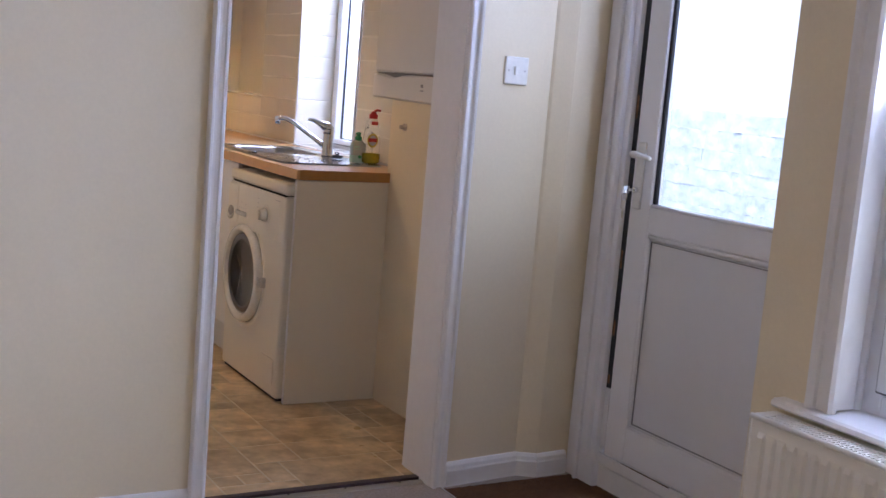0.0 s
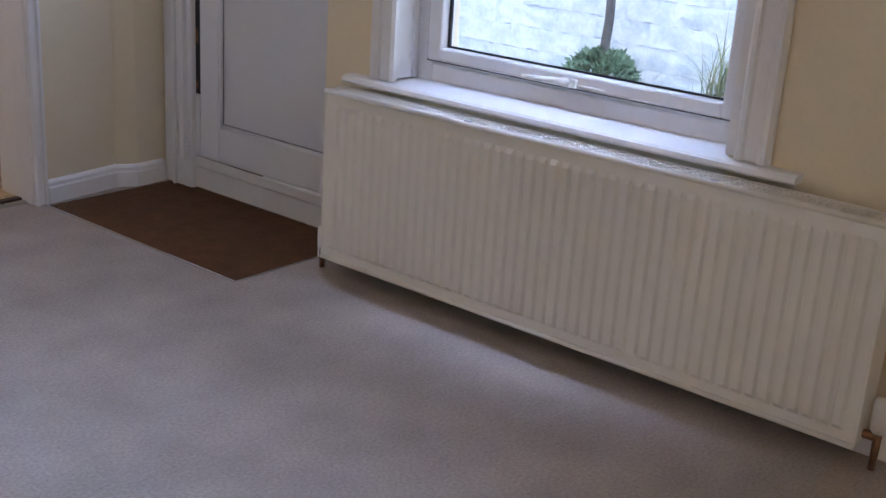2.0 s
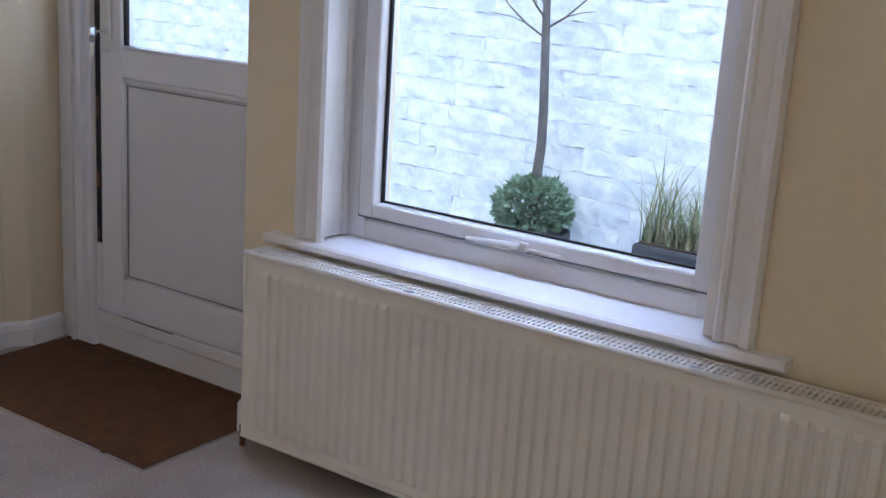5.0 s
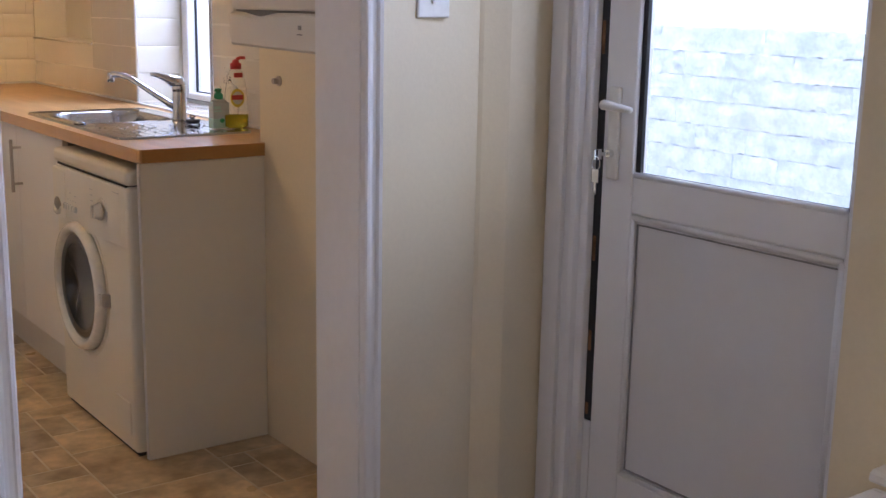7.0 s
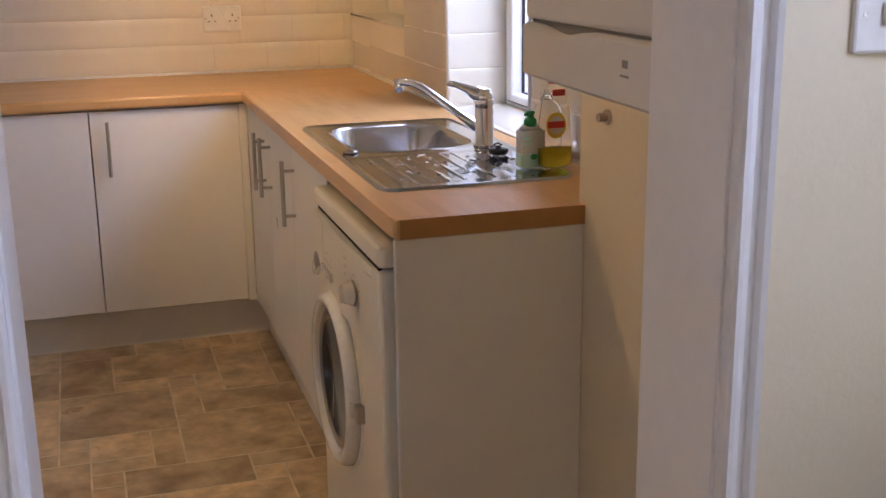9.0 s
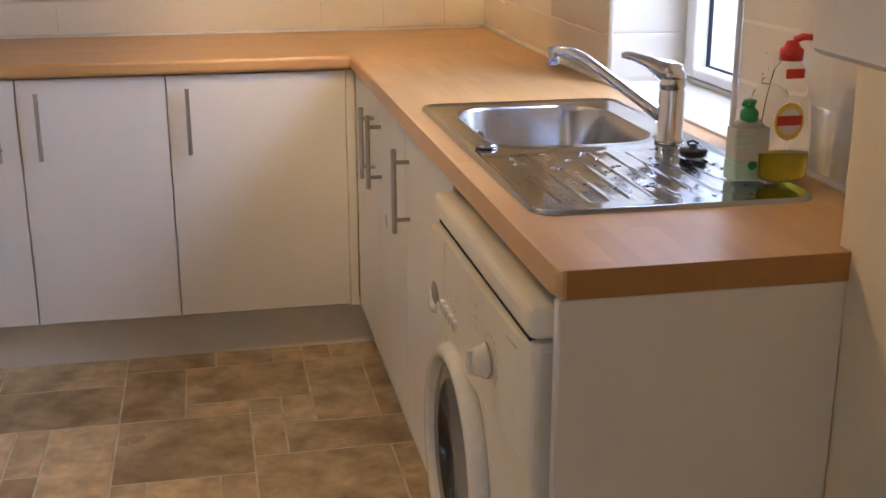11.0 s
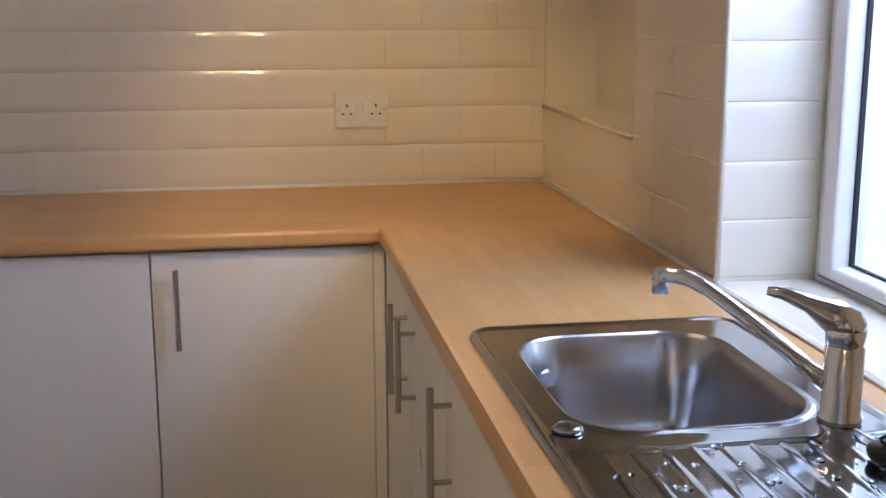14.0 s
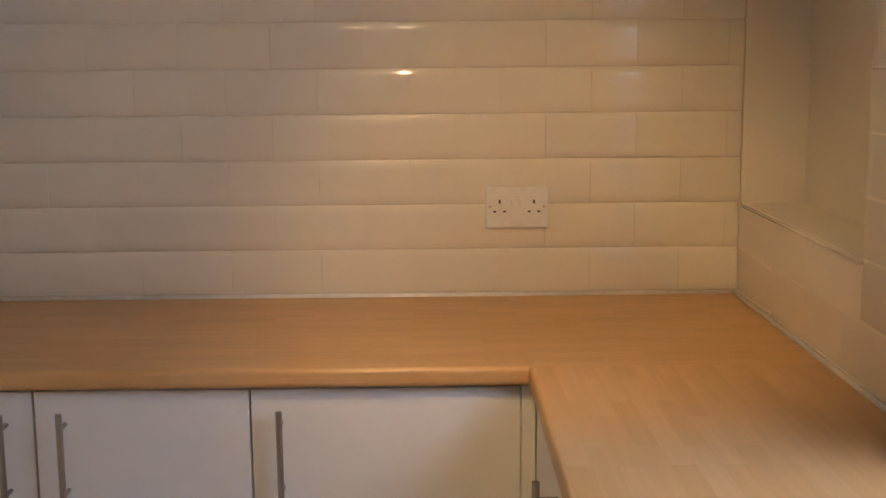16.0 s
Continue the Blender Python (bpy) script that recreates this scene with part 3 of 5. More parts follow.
    # thermostatic valve
    v = part("valve", tube([(2.19, y0 + 0.01, 0.074), (2.19, y0 - 0.035, 0.074)], 0.010, 12), M["copper"], t, "tarnished brass valve", True)
    part("tail", tube([(2.19, y0 - 0.034, 0.085), (2.19, y0 - 0.034, -0.01)], [0.009, 0.0075], 12), M["copper"], v, smooth=True)
    part("thermostat_head", lathe([(0.013, 0.085), (0.019, 0.092), (0.021, 0.105), (0.0205, 0.150), (0.017, 0.160), (0.0, 0.163)], (2.19, y0 - 0.034, 0), sides=20), M["plastic_white"], v, "white thermostat head", True)
    w = part("valve", tube([(2.19, y1 - 0.01, 0.060), (2.19, y1 + 0.035, 0.060)], 0.010, 12), M["copper"], t, "tarnished brass valve", True)
    part("tail", tube([(2.19, y1 + 0.034, 0.06), (2.19, y1 + 0.034, -0.01)], 0.0085, 12), M["copper"], w, smooth=True)
    part("cap", lathe([(0.012, 0.062), (0.015, 0.066), (0.015, 0.115), (0.010, 0.124), (0.0, 0.125)], (2.19, y1 + 0.034, 0), sides=18), M["plastic_white"], w, "white plastic cap", True)


radiator()


# ---------------------------------------------------------------- back door, mat, switch
def back_door():
    t = thing("door_1", (2.45, 2.35, 0), "white half-glazed back door, shut but loose in its frame", "door", kind="structure", move=(0.022, 0.010, -0.010))
    part("door_frame", box(2.395, 2.47, 2.712, 2.861, 0.0, 2.1, 0.004), M["upvc"], t)
    part("door_frame", moulding([(0, 0), (0.018, 0), (0.022, 0.012), (0.012, 0.02), (0, 0.02)], (2.395, 2.735, 0.11), (2.395, 2.735, 2.1), (-1, 0, 0), (0, 1, 0)), M["upvc"], t)
    part("door_frame", moulding([(0, 0), (0.012, 0), (0.014, 0.012), (0.006, 0.018), (0, 0.018)], (2.395, 2.79, 0.0), (2.395, 2.79, 2.1), (-1, 0, 0), (0, 1, 0)), M["upvc"], t)
    part("door_frame", box(2.395, 2.47, 1.918, 1.935, 0.0, 2.1, 0.003), M["upvc"], t)
    part("door_frame", box(2.395, 2.47, 1.934, 2.713, 2.06, 2.1, 0.003), M["upvc"], t)
    part("threshold", moulding([(0, 0), (0.008, 0), (0.008, 0.070), (0.016, 0.080), (0.016, 0.108), (0.012, 0.114), (-0.05, 0.114), (-0.07, 0)], (2.426, 1.92, 0.01), (2.426, 2.72, 0.01), (-1, 0, 0), (0, 0, 1)), M["trim"], t, "cream painted door threshold")
    yl, yr, zb = 2.690, 1.938, 0.127
    leaf = part("leaf", boxes([(2.414, 2.464, 2.592, yl, zb, 2.055), (2.414, 2.464, yr, 2.035, zb, 2.055), (2.4145, 2.4635, 2.034, 2.593, zb, 0.246), (2.4145, 2.4635, 2.034, 2.593, 0.868, 0.957), (2.4145, 2.4635, 2.034, 2.593, 1.95, 2.055)], 0.006), M["upvc"], t)
    part("lower_panel", box(2.424, 2.455, 2.036, 2.592, 0.24, 0.872), M["panel"], leaf, "flat white lower panel")
    for z in (0.246, 0.861):
        part("bead", tube([(2.422, 2.04, z), (2.422, 2.59, z)], 0.008, 8), M["upvc"], leaf, smooth=True)
    for y in (2.587, 2.041):
        part("bead", tube([(2.422, y, 0.246), (2.422, y, 0.861)], 0.008, 8), M["upvc"], leaf, smooth=True)
    # thin grey strips paint the shade lines just inside the beads
    part("panel_shade_line", boxes([(2.4205, 2.4245, 2.052, 2.576, 0.8445, 0.8475), (2.4205, 2.4245, 2.052, 2.576, 0.2585, 0.2615), (2.4205, 2.4245, 2.5735, 2.5765, 0.26, 0.845)]), M["line"], leaf)
    part("gasket", boxes([(2.424, 2.434, 2.578, 2.594, 0.951, 1.952), (2.424, 2.434, 2.034, 2.040, 0.951, 1.952), (2.4245, 2.4335, 2.036, 2.592, 0.953, 0.963)]), M["gasket"], leaf)
    g = part("pane", box(2.436, 2.442, 2.036, 2.592, 0.952, 1.951), M["pane"], leaf, "clear glass pane")
    g.visible_shadow = False
    part("glazing_bead", tube([(2.4185, 2.04, 0.957), (2.4185, 2.588, 0.957)], 0.007, 8), M["upvc"], leaf, smooth=True)
    # locking strip in the gap, with its keeps
    part("weather_seal", box(2.4155, 2.440, 2.6895, 2.7125, 0.345, 2.05), M["gasket"], t, "black seal in the gap beside the door")
    part("rebate", box(2.4135, 2.440, 2.6895, 2.7125, 0.140, 0.343), M["upvc"], t, "white rebate below the seal")
    # chrome strip drawn in for the daylight that leaks under the leaf
    part("daylight_slit", box(2.4085, 2.4132, 2.36, 2.708, 0.1242, 0.1285, 0.0006), M["chrome"], t, "line of daylight under the door, drawn as a bright strip")
    for z, s in ((0.36, 0.06), (0.52, 0.10), (0.74, 0.12), (1.22, 0.15), (1.6, 0.12)):
        part("keep", box(2.4125, 2.4165, 2.699, 2.708, z, z + s * 0.5, 0.002), M["copper"], t, "steel lock keep")
    hp = part("handle_plate", box(2.404, 2.415, 2.634, 2.668, 0.94, 1.15, 0.004), M["plastic_white"], t, "white handle plate")
    part("lever", tube([(2.404, 2.655, 1.11), (2.378, 2.655, 1.111), (2.368, 2.648, 1.111), (2.366, 2.60, 1.109), (2.368, 2.562, 1.105)], [0.011, 0.011, 0.011, 0.009, 0.007], 12), M["plastic_white"], hp, smooth=True)
    part("cylinder", tube([(2.404, 2.652, 1.), (2.392, 2.652, 1.)], 0.009, 12), M["chrome"], hp)
    key = part("key", boxes([(2.372, 2.392, 2.6505, 2.6535, 0.996, 1.004), (2.350, 2.373, 2.6500, 2.6540, 0.988, 1.012)], 0.001), M["chrome"], hp, "key left in the lock")
    ring = [(2.357 + 0.0, 2.652 + 0.014 * math.sin(a), 0.98 + 0.016 * math.cos(a)) for a in [2 * math.pi * k / 16 for k in range(17)]]
    part("key_ring", tube(ring, 0.0012, 6), M["chrome"], hp)
    part("spare_key", boxes([(2.354, 2.357, 2.640, 2.660, 0.937, 0.967), (2.354, 2.357, 2.646, 2.653, 0.91, 0.939)], 0.001), M["chrome"], hp)
    part("spare_key", boxes([(2.359, 2.362, 2.650, 2.668, 0.941, 0.967), (2.359, 2.362, 2.655, 2.661, 0.917, 0.943)], 0.001), M["nickel"], hp)


back_door()

mat_thing = thing("door_mat", (2.15, 2.35, -0.02), "brown coir mat set flush into the carpet", "door mat")
bm = bmesh.new()
nx, ny = 30, 52
grid = [[bm.verts.new((MAT[0] + (MAT[1] - MAT[0]) * i / nx, MAT[2] + (MAT[3] - MAT[2]) * j / ny, -0.001 + 0.003 * noise.noise((i * 0.9, j * 0.9, 0)))) for j in range(ny + 1)] for i in range(nx + 1)]
for i in range(nx):
    for j in range(ny):
        bm.faces.new((grid[i][j], grid[i + 1][j], grid[i + 1][j + 1], grid[i][j + 1]))
part("surface", bm, M["coir"], mat_thing, smooth=True)
part("backing", box(MAT[0], MAT[1], MAT[2], MAT[3], -0.031, -0.008), M["dark"], mat_thing)
part("edge_trim", box(MAT[0] - 0.002, MAT[0] + 0.003, MAT[2], MAT[3], -0.02, 0.0035), M["chrome"], mat_thing, "thin bright metal edge")
part("edge_trim", box(MAT[0], MAT[1], MAT[2] - 0.002, MAT[2] + 0.003, -0.02, 0.002), M["nickel"], mat_thing)


def light_switch():
    t = thing("light_switch", (2.077, 2.884, 1.326), "white plastic single light switch on the cream wall", "light switch")
    part("plate", box(2.034, 2.120, 2.873, 2.888, 1.284, 1.370, 0.004), M["plastic_white"], t)
    rk = part("rocker", prism([(2.070, 2.874), (2.084, 2.874), (2.084, 2.870), (2.070, 2.868)], 1.315, 1.339), M["plastic_white"], t)
    for x in (2.047, 2.107):
        part("screw", tube([(x, 2.875, 1.327), (x, 2.8722, 1.327)], 0.003, 8), M["nickel"], t)


light_switch()


# ---------------------------------------------------------------- kitchen units
def bar_handle(parent, p, axis, length=0.186):
    """A steel bar on two posts: p is the middle of the bar's foot on the door."""
    x, y, z = p
    out = Vector((-1, 0, 0)) if axis == "x" else Vector((0, -1, 0))
    h = part("handle", tube([Vector(p) + out * 0.034 + Vector((0, 0, -length / 2)), Vector(p) + out * 0.034 + Vector((0, 0, length / 2))], 0.006, 12), M["nickel"], parent, "brushed steel bar handle")
    for dz in (-0.064, 0.064):
        part("post", tube([Vector(p) + Vector((0, 0, dz)), Vector(p) + out * 0.034 + Vector((0, 0, dz))], 0.0045, 10), M["nickel"], h)


def cabinet(axis, a0, a1, front, back, handle=None, label="white flush base cabinet with a steel bar handle"):
    """A base unit: axis x faces -x and spans a0..a1 in y; axis y faces -y and spans a0..a1 in x."""
    def b(u0, u1, d0, d1, z0, z1, bevel=0.0):
        return box(d0, d1, u0, u1, z0, z1, bevel) if axis == "x" else box(u0, u1, d0, d1, z0, z1, bevel)
    base = (front, (a0 + a1) / 2, 0) if axis == "x" else ((a0 + a1) / 2, front, 0)
    t = thing("base_cabinet", base, label, "cabinet", "fitted kitchen units")
    part("body", b(a0 + 0.001, a1 - 0.001, front + 0.021, back, 0.15, 0.74 if axis == "x" else 0.868), M["carcass"], t)
    door = part("door", b(a0 + 0.0018, a1 - 0.0018, front, front + 0.018, 0.158, 0.866, 0.002), M["cabinet"], t)
    if handle is not None:
        bar_handle(door, (front, handle, 0.730) if axis == "x" else (handle, front, 0.739), axis)
    return t


cabinet("y", 1.242, 1.745, 5.826, 6.44, 1.299)
cabinet("y", 0.841, 1.242, 5.826, 6.44, 0.898)
cabinet("y", XKL + 0.004, 0.841, 5.826, 6.44, 0.790)
cabinet("x", 4.476, 4.975, 1.772, 2.29, 4.928)
cabinet("x", 4.975, 5.390, 1.772, 2.29, 5.335)
cabinet("x", 5.390, 5.783, 1.772, 2.29, 5.452)

post = thing("corner_post", (1.76, 5.80, 0.152), "white corner filler post between the two cabinet runs", "filler panel", "fitted kitchen units")
part("post_face", box(1.7446, 1.7715, 5.827, 5.845, 0.152, 0.868, 0.002), M["cabinet"], post)
part("post_face", box(1.773, 1.791, 5.785, 5.827, 0.152, 0.868, 0.002), M["cabinet"], post)
plinth = thing("plinth", (1.3, 5.89, KF), "grey-cream plinth boards under the cabinets", "plinth", "fitted kitchen units")
part("board", box(XKL + 0.002, 1.820, 5.888, 5.904, KF, 0.152, 0.001), M["plinth"], plinth)
part("board", box(1.820, 1.836, 4.46, 5.888, KF, 0.152, 0.001), M["plinth"], plinth)
part("seal", box(XKL + 0.002, 1.820, 5.884, 5.888, KF, KF + 0.004), M["plinth"], plinth)

panel = whole("end_panel", box(1.760, 2.141, 3.799, 3.817, KF, 0.871, 0.002), M["cream_board"], "cream-white end panel beside the washing machine", "end panel", "fitted kitchen units")

part("edge_band", box(1.7588, 1.7598, 3.7995, 3.8165, KF + 0.002, 0.869), M["cabinet"], panel, "white front edge band")

# short unit on the other side, just past the opening
cab2 = thing("base_cabinet", (0.75, 3.45, 0), "white base cabinet beside the kitchen opening", "cabinet", "fitted kitchen units")
part("body", box(XKL + 0.004, 0.983, YK + 0.03, 3.808, 0.15, 0.868), M["carcass"], cab2)
d2 = part("door", box(0.984, 1.002, YK + 0.032, 3.806, 0.158, 0.866, 0.002), M["cabinet"], cab2)
part("plinth_board", box(0.925, 0.940, YK + 0.03, 3.806, 0.0, 0.15), M["plinth"], cab2)
part("side_panel", box(XKL + 0.004, 1.002, 3.808, 3.826, 0.0, 0.868, 0.002), M["cabinet"], cab2)


def worktop(name, bm, mat, label, edges, strip=None):
    picked = [e for e in bm.edges if edges(e.verts[0].co, e.verts[1].co)]
    bmesh.ops.bevel(bm, geom=picked, offset=0.011, segments=4, affect="EDGES", profile=0.5)
    top = whole(name, bm, mat, label, "worktop", "oak block worktops")
    if strip:
        part("edge_strip", box(*strip, 0.0004), M["oak_edge"], top, "plain oak-coloured edging strip")
    return top


def near(v, k):
    return abs(v - k) < 1e-4


worktop("worktop", cells([1.756, 1.838, 2.166, XK - 0.001], [3.797, 3.829, 4.464, 4.878, 5.8025],
        lambda x, y: not (1.838 < x < 2.166 and 4.464 < y < 4.878) and not (y < 3.829 and x > 2.166), 0.872, 0.910), M["oak_y"],
        "oak block-effect worktop with a rounded edge, holding the sink",
        lambda a, b: (near(a.x, 1.756) and near(b.x, 1.756) and near(a.z, b.z)) or (near(a.x, 1.756) and near(b.x, 1.756) and near(a.y, 3.797) and near(b.y, 3.797)), (1.7675, 2.1405, 3.7955, 3.7975, 0.8722, 0.9098))
worktop("worktop", cells([XKL + 0.002, 1.756, XK - 0.001], [5.803, YE - 0.002], lambda x, y: True, 0.872, 0.910), M["oak_x"],
        "oak block-effect worktop along the tiled end wall", lambda a, b: near(a.y, 5.803) and near(b.y, 5.803) and near(a.z, b.z) and max(a.x, b.x) < 1.76)
worktop("worktop", cells([XKL + 0.002, 1.022], [YK + 0.002, 3.83], lambda x, y: True, 0.872, 0.910), M["oak_y"],
        "short oak block-effect worktop beside the opening", lambda a, b: near(a.x, 1.022) and near(b.x, 1.022))

seal = thing("sealant_bead", (1.4, YE, 0.91), "thin white sealant bead along the back of the worktops", "sealant")
part("bead", tube([(XKL, YE - 0.005, 0.9125), (XK - 0.005, YE - 0.005, 0.9125)], 0.0065, 8), M["sealant"], seal, smooth=True)
part("bead", tube([(XK - 0.005, YE - 0.01, 0.9125), (XK - 0.005, 3.86, 0.9125)], 0.0065, 8), M["sealant"], seal, smooth=True)


# ---------------------------------------------------------------- sink, tap
def rounded(x, y, cx, cy, hx, hy, r):
    qx, qy = abs(x - cx) - hx + r, abs(y - cy) - hy + r
    return math.hypot(max(qx, 0), max(qy, 0)) + min(max(qx, qy), 0) - r


def smooth01(v):
    v = max(0.0, min(1.0, v))
    return v * v * (3 - 2 * v)


SX, SY = (1.793, 2.238), (4.056, 4.966)
BX, BY = (1.850, 2.160), (4.496, 4.894)


def sink_height(x, y):
    d = -rounded(x, y, (SX[0] + SX[1]) / 2, (SY[0] + SY[1]) / 2, (SX[1] - SX[0]) / 2, (SY[1] - SY[0]) / 2, 0.045)
    z = 0.9045 + 0.0125 * smooth01(d / 0.006)            # rolled rim
    z -= 0.0030 * smooth01((d - 0.010) / 0.010)          # sunken deck
    bd = -rounded(x, y, (BX[0] + BX[1]) / 2, (BY[0] + BY[1]) / 2, (BX[1] - BX[0]) / 2, (BY[1] - BY[0]) / 2, 0.085)
    z += 0.0025 * smooth01((bd + 0.016) / 0.010) * (1 - smooth01((bd - 0.0) / 0.004))
    z -= 0.145 * smooth01((bd + 0.004) / 0.050) + 0.006 * smooth01((bd - 0.05) / 0.1)
    if y < 4.460:                                         # drainer ribs
        fade = smooth01((y - 4.108) / 0.02) * smooth01((4.446 - y) / 0.02)
        across = smooth01((x - 1.836) / 0.01) * smooth01((2.196 - x) / 0.01)
        u = ((x - 1.838) / 0.0356) % 1.0
        z += fade * across * (0.0016 * math.exp(-((u - 0.5) / 0.07) ** 2))
        z -= 0.0020 * smooth01((4.452 - y) / 0.02) * smooth01((d - 0.012) / 0.01) + 0.0004 * noise.noise((x * 26, y * 26, 0)) * across
    return z


sink = thing("sink", (2.0, 4.52, 0.91), "stainless steel inset sink with a ribbed drainer, wet", "sink", move=NEAR)
bm = bmesh.new()
nx, ny = 124, 240
gx = [SX[0] - 0.002 + (SX[1] - SX[0] + 0.004) * i / nx for i in range(nx + 1)]
gy = [SY[0] - 0.002 + (SY[1] - SY[0] + 0.004) * j / ny for j in range(ny + 1)]
grid = [[bm.verts.new((x, y, sink_height(x, y))) for y in gy] for x in gx]
for i in range(nx):
    for j in range(ny):
        f = bm.faces.new((grid[i][j], grid[i + 1][j], grid[i + 1][j + 1], grid[i][j + 1]))
        f.material_index = int(rounded(gx[i], gy[j], (BX[0] + BX[1]) / 2, (BY[0] + BY[1]) / 2, (BX[1] - BX[0]) / 2, (BY[1] - BY[0]) / 2, 0.085) < 0.002)
part("basin", bm, M["steel"], sink, smooth=True).data.materials.append(M["steel_bowl"])
drain = part("drain", lathe([(0.036, 0.0), (0.036, 0.003), (0.030, 0.004), (0.024, 0.0015), (0.0, 0.001)], (1.997, 4.69, 0.7625), sides=28), M["chrome"], sink, "chrome waste outlet", True)
part("drain_cross", boxes([(1.975, 2.019, 4.688, 4.692, 0.765, 0.767), (1.995, 1.999, 4.668, 4.712, 0.765, 0.767)]), M["dark"], drain)
part("overflow", tube([(1.9, 4.853, 0.865), (1.9, 4.846, 0.865)], 0.012, 16), M["chrome"], sink)
part("tap_hole_cover", lathe([(0.019, 0.0), (0.019, 0.004), (0.014, 0.007), (0.0, 0.008)], (1.836, 4.512, 0.9145), sides=22), M["steel"], sink, "round steel tap-hole cover", True)

# drops of water left on the drainer
drng = random.Random(21)
drops = bmesh.new()
for k in range(90):
    dx, dy = drng.uniform(1.85, 2.19), drng.uniform(4.11, 4.44)
    dr = drng.choice((0.0015, 0.002, 0.0025, 0.003, 0.004, 0.0055))
    lathe([(dr, 0.0), (dr * 0.86, dr * 0.22), (dr * 0.5, dr * 0.38), (0.0, dr * 0.42)], (dx, dy, sink_height(dx, dy) - 0.0001), sides=9, bm=drops, squash=(1.0, drng.uniform(0.7, 1.5)))
part("water_drops", drops, M["water"], sink, "scattered water drops", True)["kind"] = "stuff"

tap = thing("mixer_tap", (2.166, 4.507, 0.915), "chrome single-lever kitchen mixer tap with a long spout", "tap", move=NEAR)
TX, TY = 2.171, 4.491
part("body", lathe([(0.027, 0.914), (0.027, 0.920), (0.0235, 0.923), (0.0235, 1.006), (0.0225, 1.008), (0.0225, 1.012), (0.0238, 1.014), (0.0238, 1.028), (0.021, 1.036)], (TX, TY, 0), sides=28), M["chrome"], tap, smooth=True)
part("spout", tube([(TX - 0.010, TY + 0.009, 0.955), (TX - 0.035, TY + 0.039, 0.978), (TX - 0.085, TY + 0.096, 1.022), (TX - 0.117, TY + 0.132, 1.048), (TX - 0.139, TY + 0.157, 1.060), (TX - 0.156, TY + 0.178, 1.062), (TX - 0.170, TY + 0.194, 1.056)], [0.0125, 0.011, 0.0098, 0.0098, 0.0105, 0.0115, 0.0115], 18), M["chrome"], tap, smooth=True)
part("nozzle", tube([(TX - 0.165, TY + 0.188, 1.066), (TX - 0.165, TY + 0.188, 1.034)], [0.0125, 0.0118], 18), M["chrome"], tap, smooth=True)
lev = part("lever", tube([(TX + 0.008, TY - 0.004, 1.034), (TX - 0.015, TY + 0.008, 1.044), (TX - 0.038, TY + 0.022, 1.056), (TX - 0.064, TY + 0.038, 1.066), (TX - 0.080, TY + 0.048, 1.067)], [0.0225, 0.021, 0.012, 0.0085, 0.006], 18), M["chrome"], tap, smooth=True)
part("cap", lathe([(0.0232, 1.028), (0.0232, 1.038), (0.018, 1.048), (0.008, 1.053), (0.0, 1.054)], (TX, TY, 0), sides=24), M["chrome"], lev, smooth=True)

plug = thing("sink_plug", (2.166, 4.395, 0.915), "black rubber sink plug lying on the drainer", "sink plug", move=(-0.004, -0.056, 0))
part("stopper", lathe([(0.022, 0.916), (0.0245, 0.925), (0.0225, 0.929), (0.008, 0.929), (0.006, 0.936), (0.0, 0.937)], (2.166, 4.397, 0), sides=24), M["black"], plug, smooth=True)
part("pull", tube([(2.158, 4.397, 0.934), (2.156, 4.400, 0.939), (2.168, 4.404, 0.941), (2.176, 4.398, 0.936)], 0.0022, 8), M["black"], plug, smooth=True)
part("chain", tube([(2.168, 4.40, 0.936), (2.180, 4.43, 0.918), (2.176, 4.455, 0.9165), (2.172, 4.482, 0.918)], 0.0016, 6), M["nickel"], plug)

# ---------------------------------------------------------------- bottles
soap = thing("soap_bottle", (2.17, 4.185, 0.916), "milky green soap bottle with a green pump on the drainer", "soap bottle", move=(0.006, -0.016, 0))
soap.scale = (1.0, 1.0, 0.86)
part("lower_body", prism([(2.143, 4.168), (2.197, 4.168), (2.200, 4.173), (2.200, 4.202), (2.197, 4.206), (2.143, 4.206), (2.140, 4.202), (2.140, 4.173)], 0.916, 0.952, 0.002), M["soap_low"], soap, "pale green lower part")
part("body", prism([(2.143, 4.169), (2.197, 4.169), (2.199, 4.173), (2.199, 4.201), (2.197, 4.205), (2.143, 4.205), (2.141, 4.201), (2.141, 4.173)], 0.9521, 1.012, 0.002), M["soap"], soap)
part("shoulder", lathe([(0.029, 1.012), (0.022, 1.022), (0.013, 1.026)], (2.169, 4.187, 0), sides=20, squash=(1, 0.6)), M["soap"], soap, smooth=True)
pump = part("pump", lathe([(0.0145, 1.022), (0.0145, 1.038), (0.011, 1.043), (0.008, 1.045), (0.008, 1.053), (0.010, 1.054), (0.010, 1.060), (0.0, 1.062)], (2.169, 4.187, 0), sides=20), M["green"], soap, "green pump", True)
part("nozzle", tube([(2.169, 4.187, 1.057), (2.156, 4.176, 1.057), (2.151, 4.171, 1.054)], [0.006, 0.005, 0.004], 10), M["green"], pump, smooth=True)
part("label", boxes([(2.143, 2.166, 4.1655, 4.167, 0.988, 0.998), (2.143, 2.170, 4.1655, 4.167, 0.978, 0.983)]), M["soap_low"], soap, "faint green print")
part("emblem", lathe([(0.008, 0.0), (0.0, 0.001)], (2.170, 4.1655, 0.945), axis="y", sides=12), M["green"], soap)

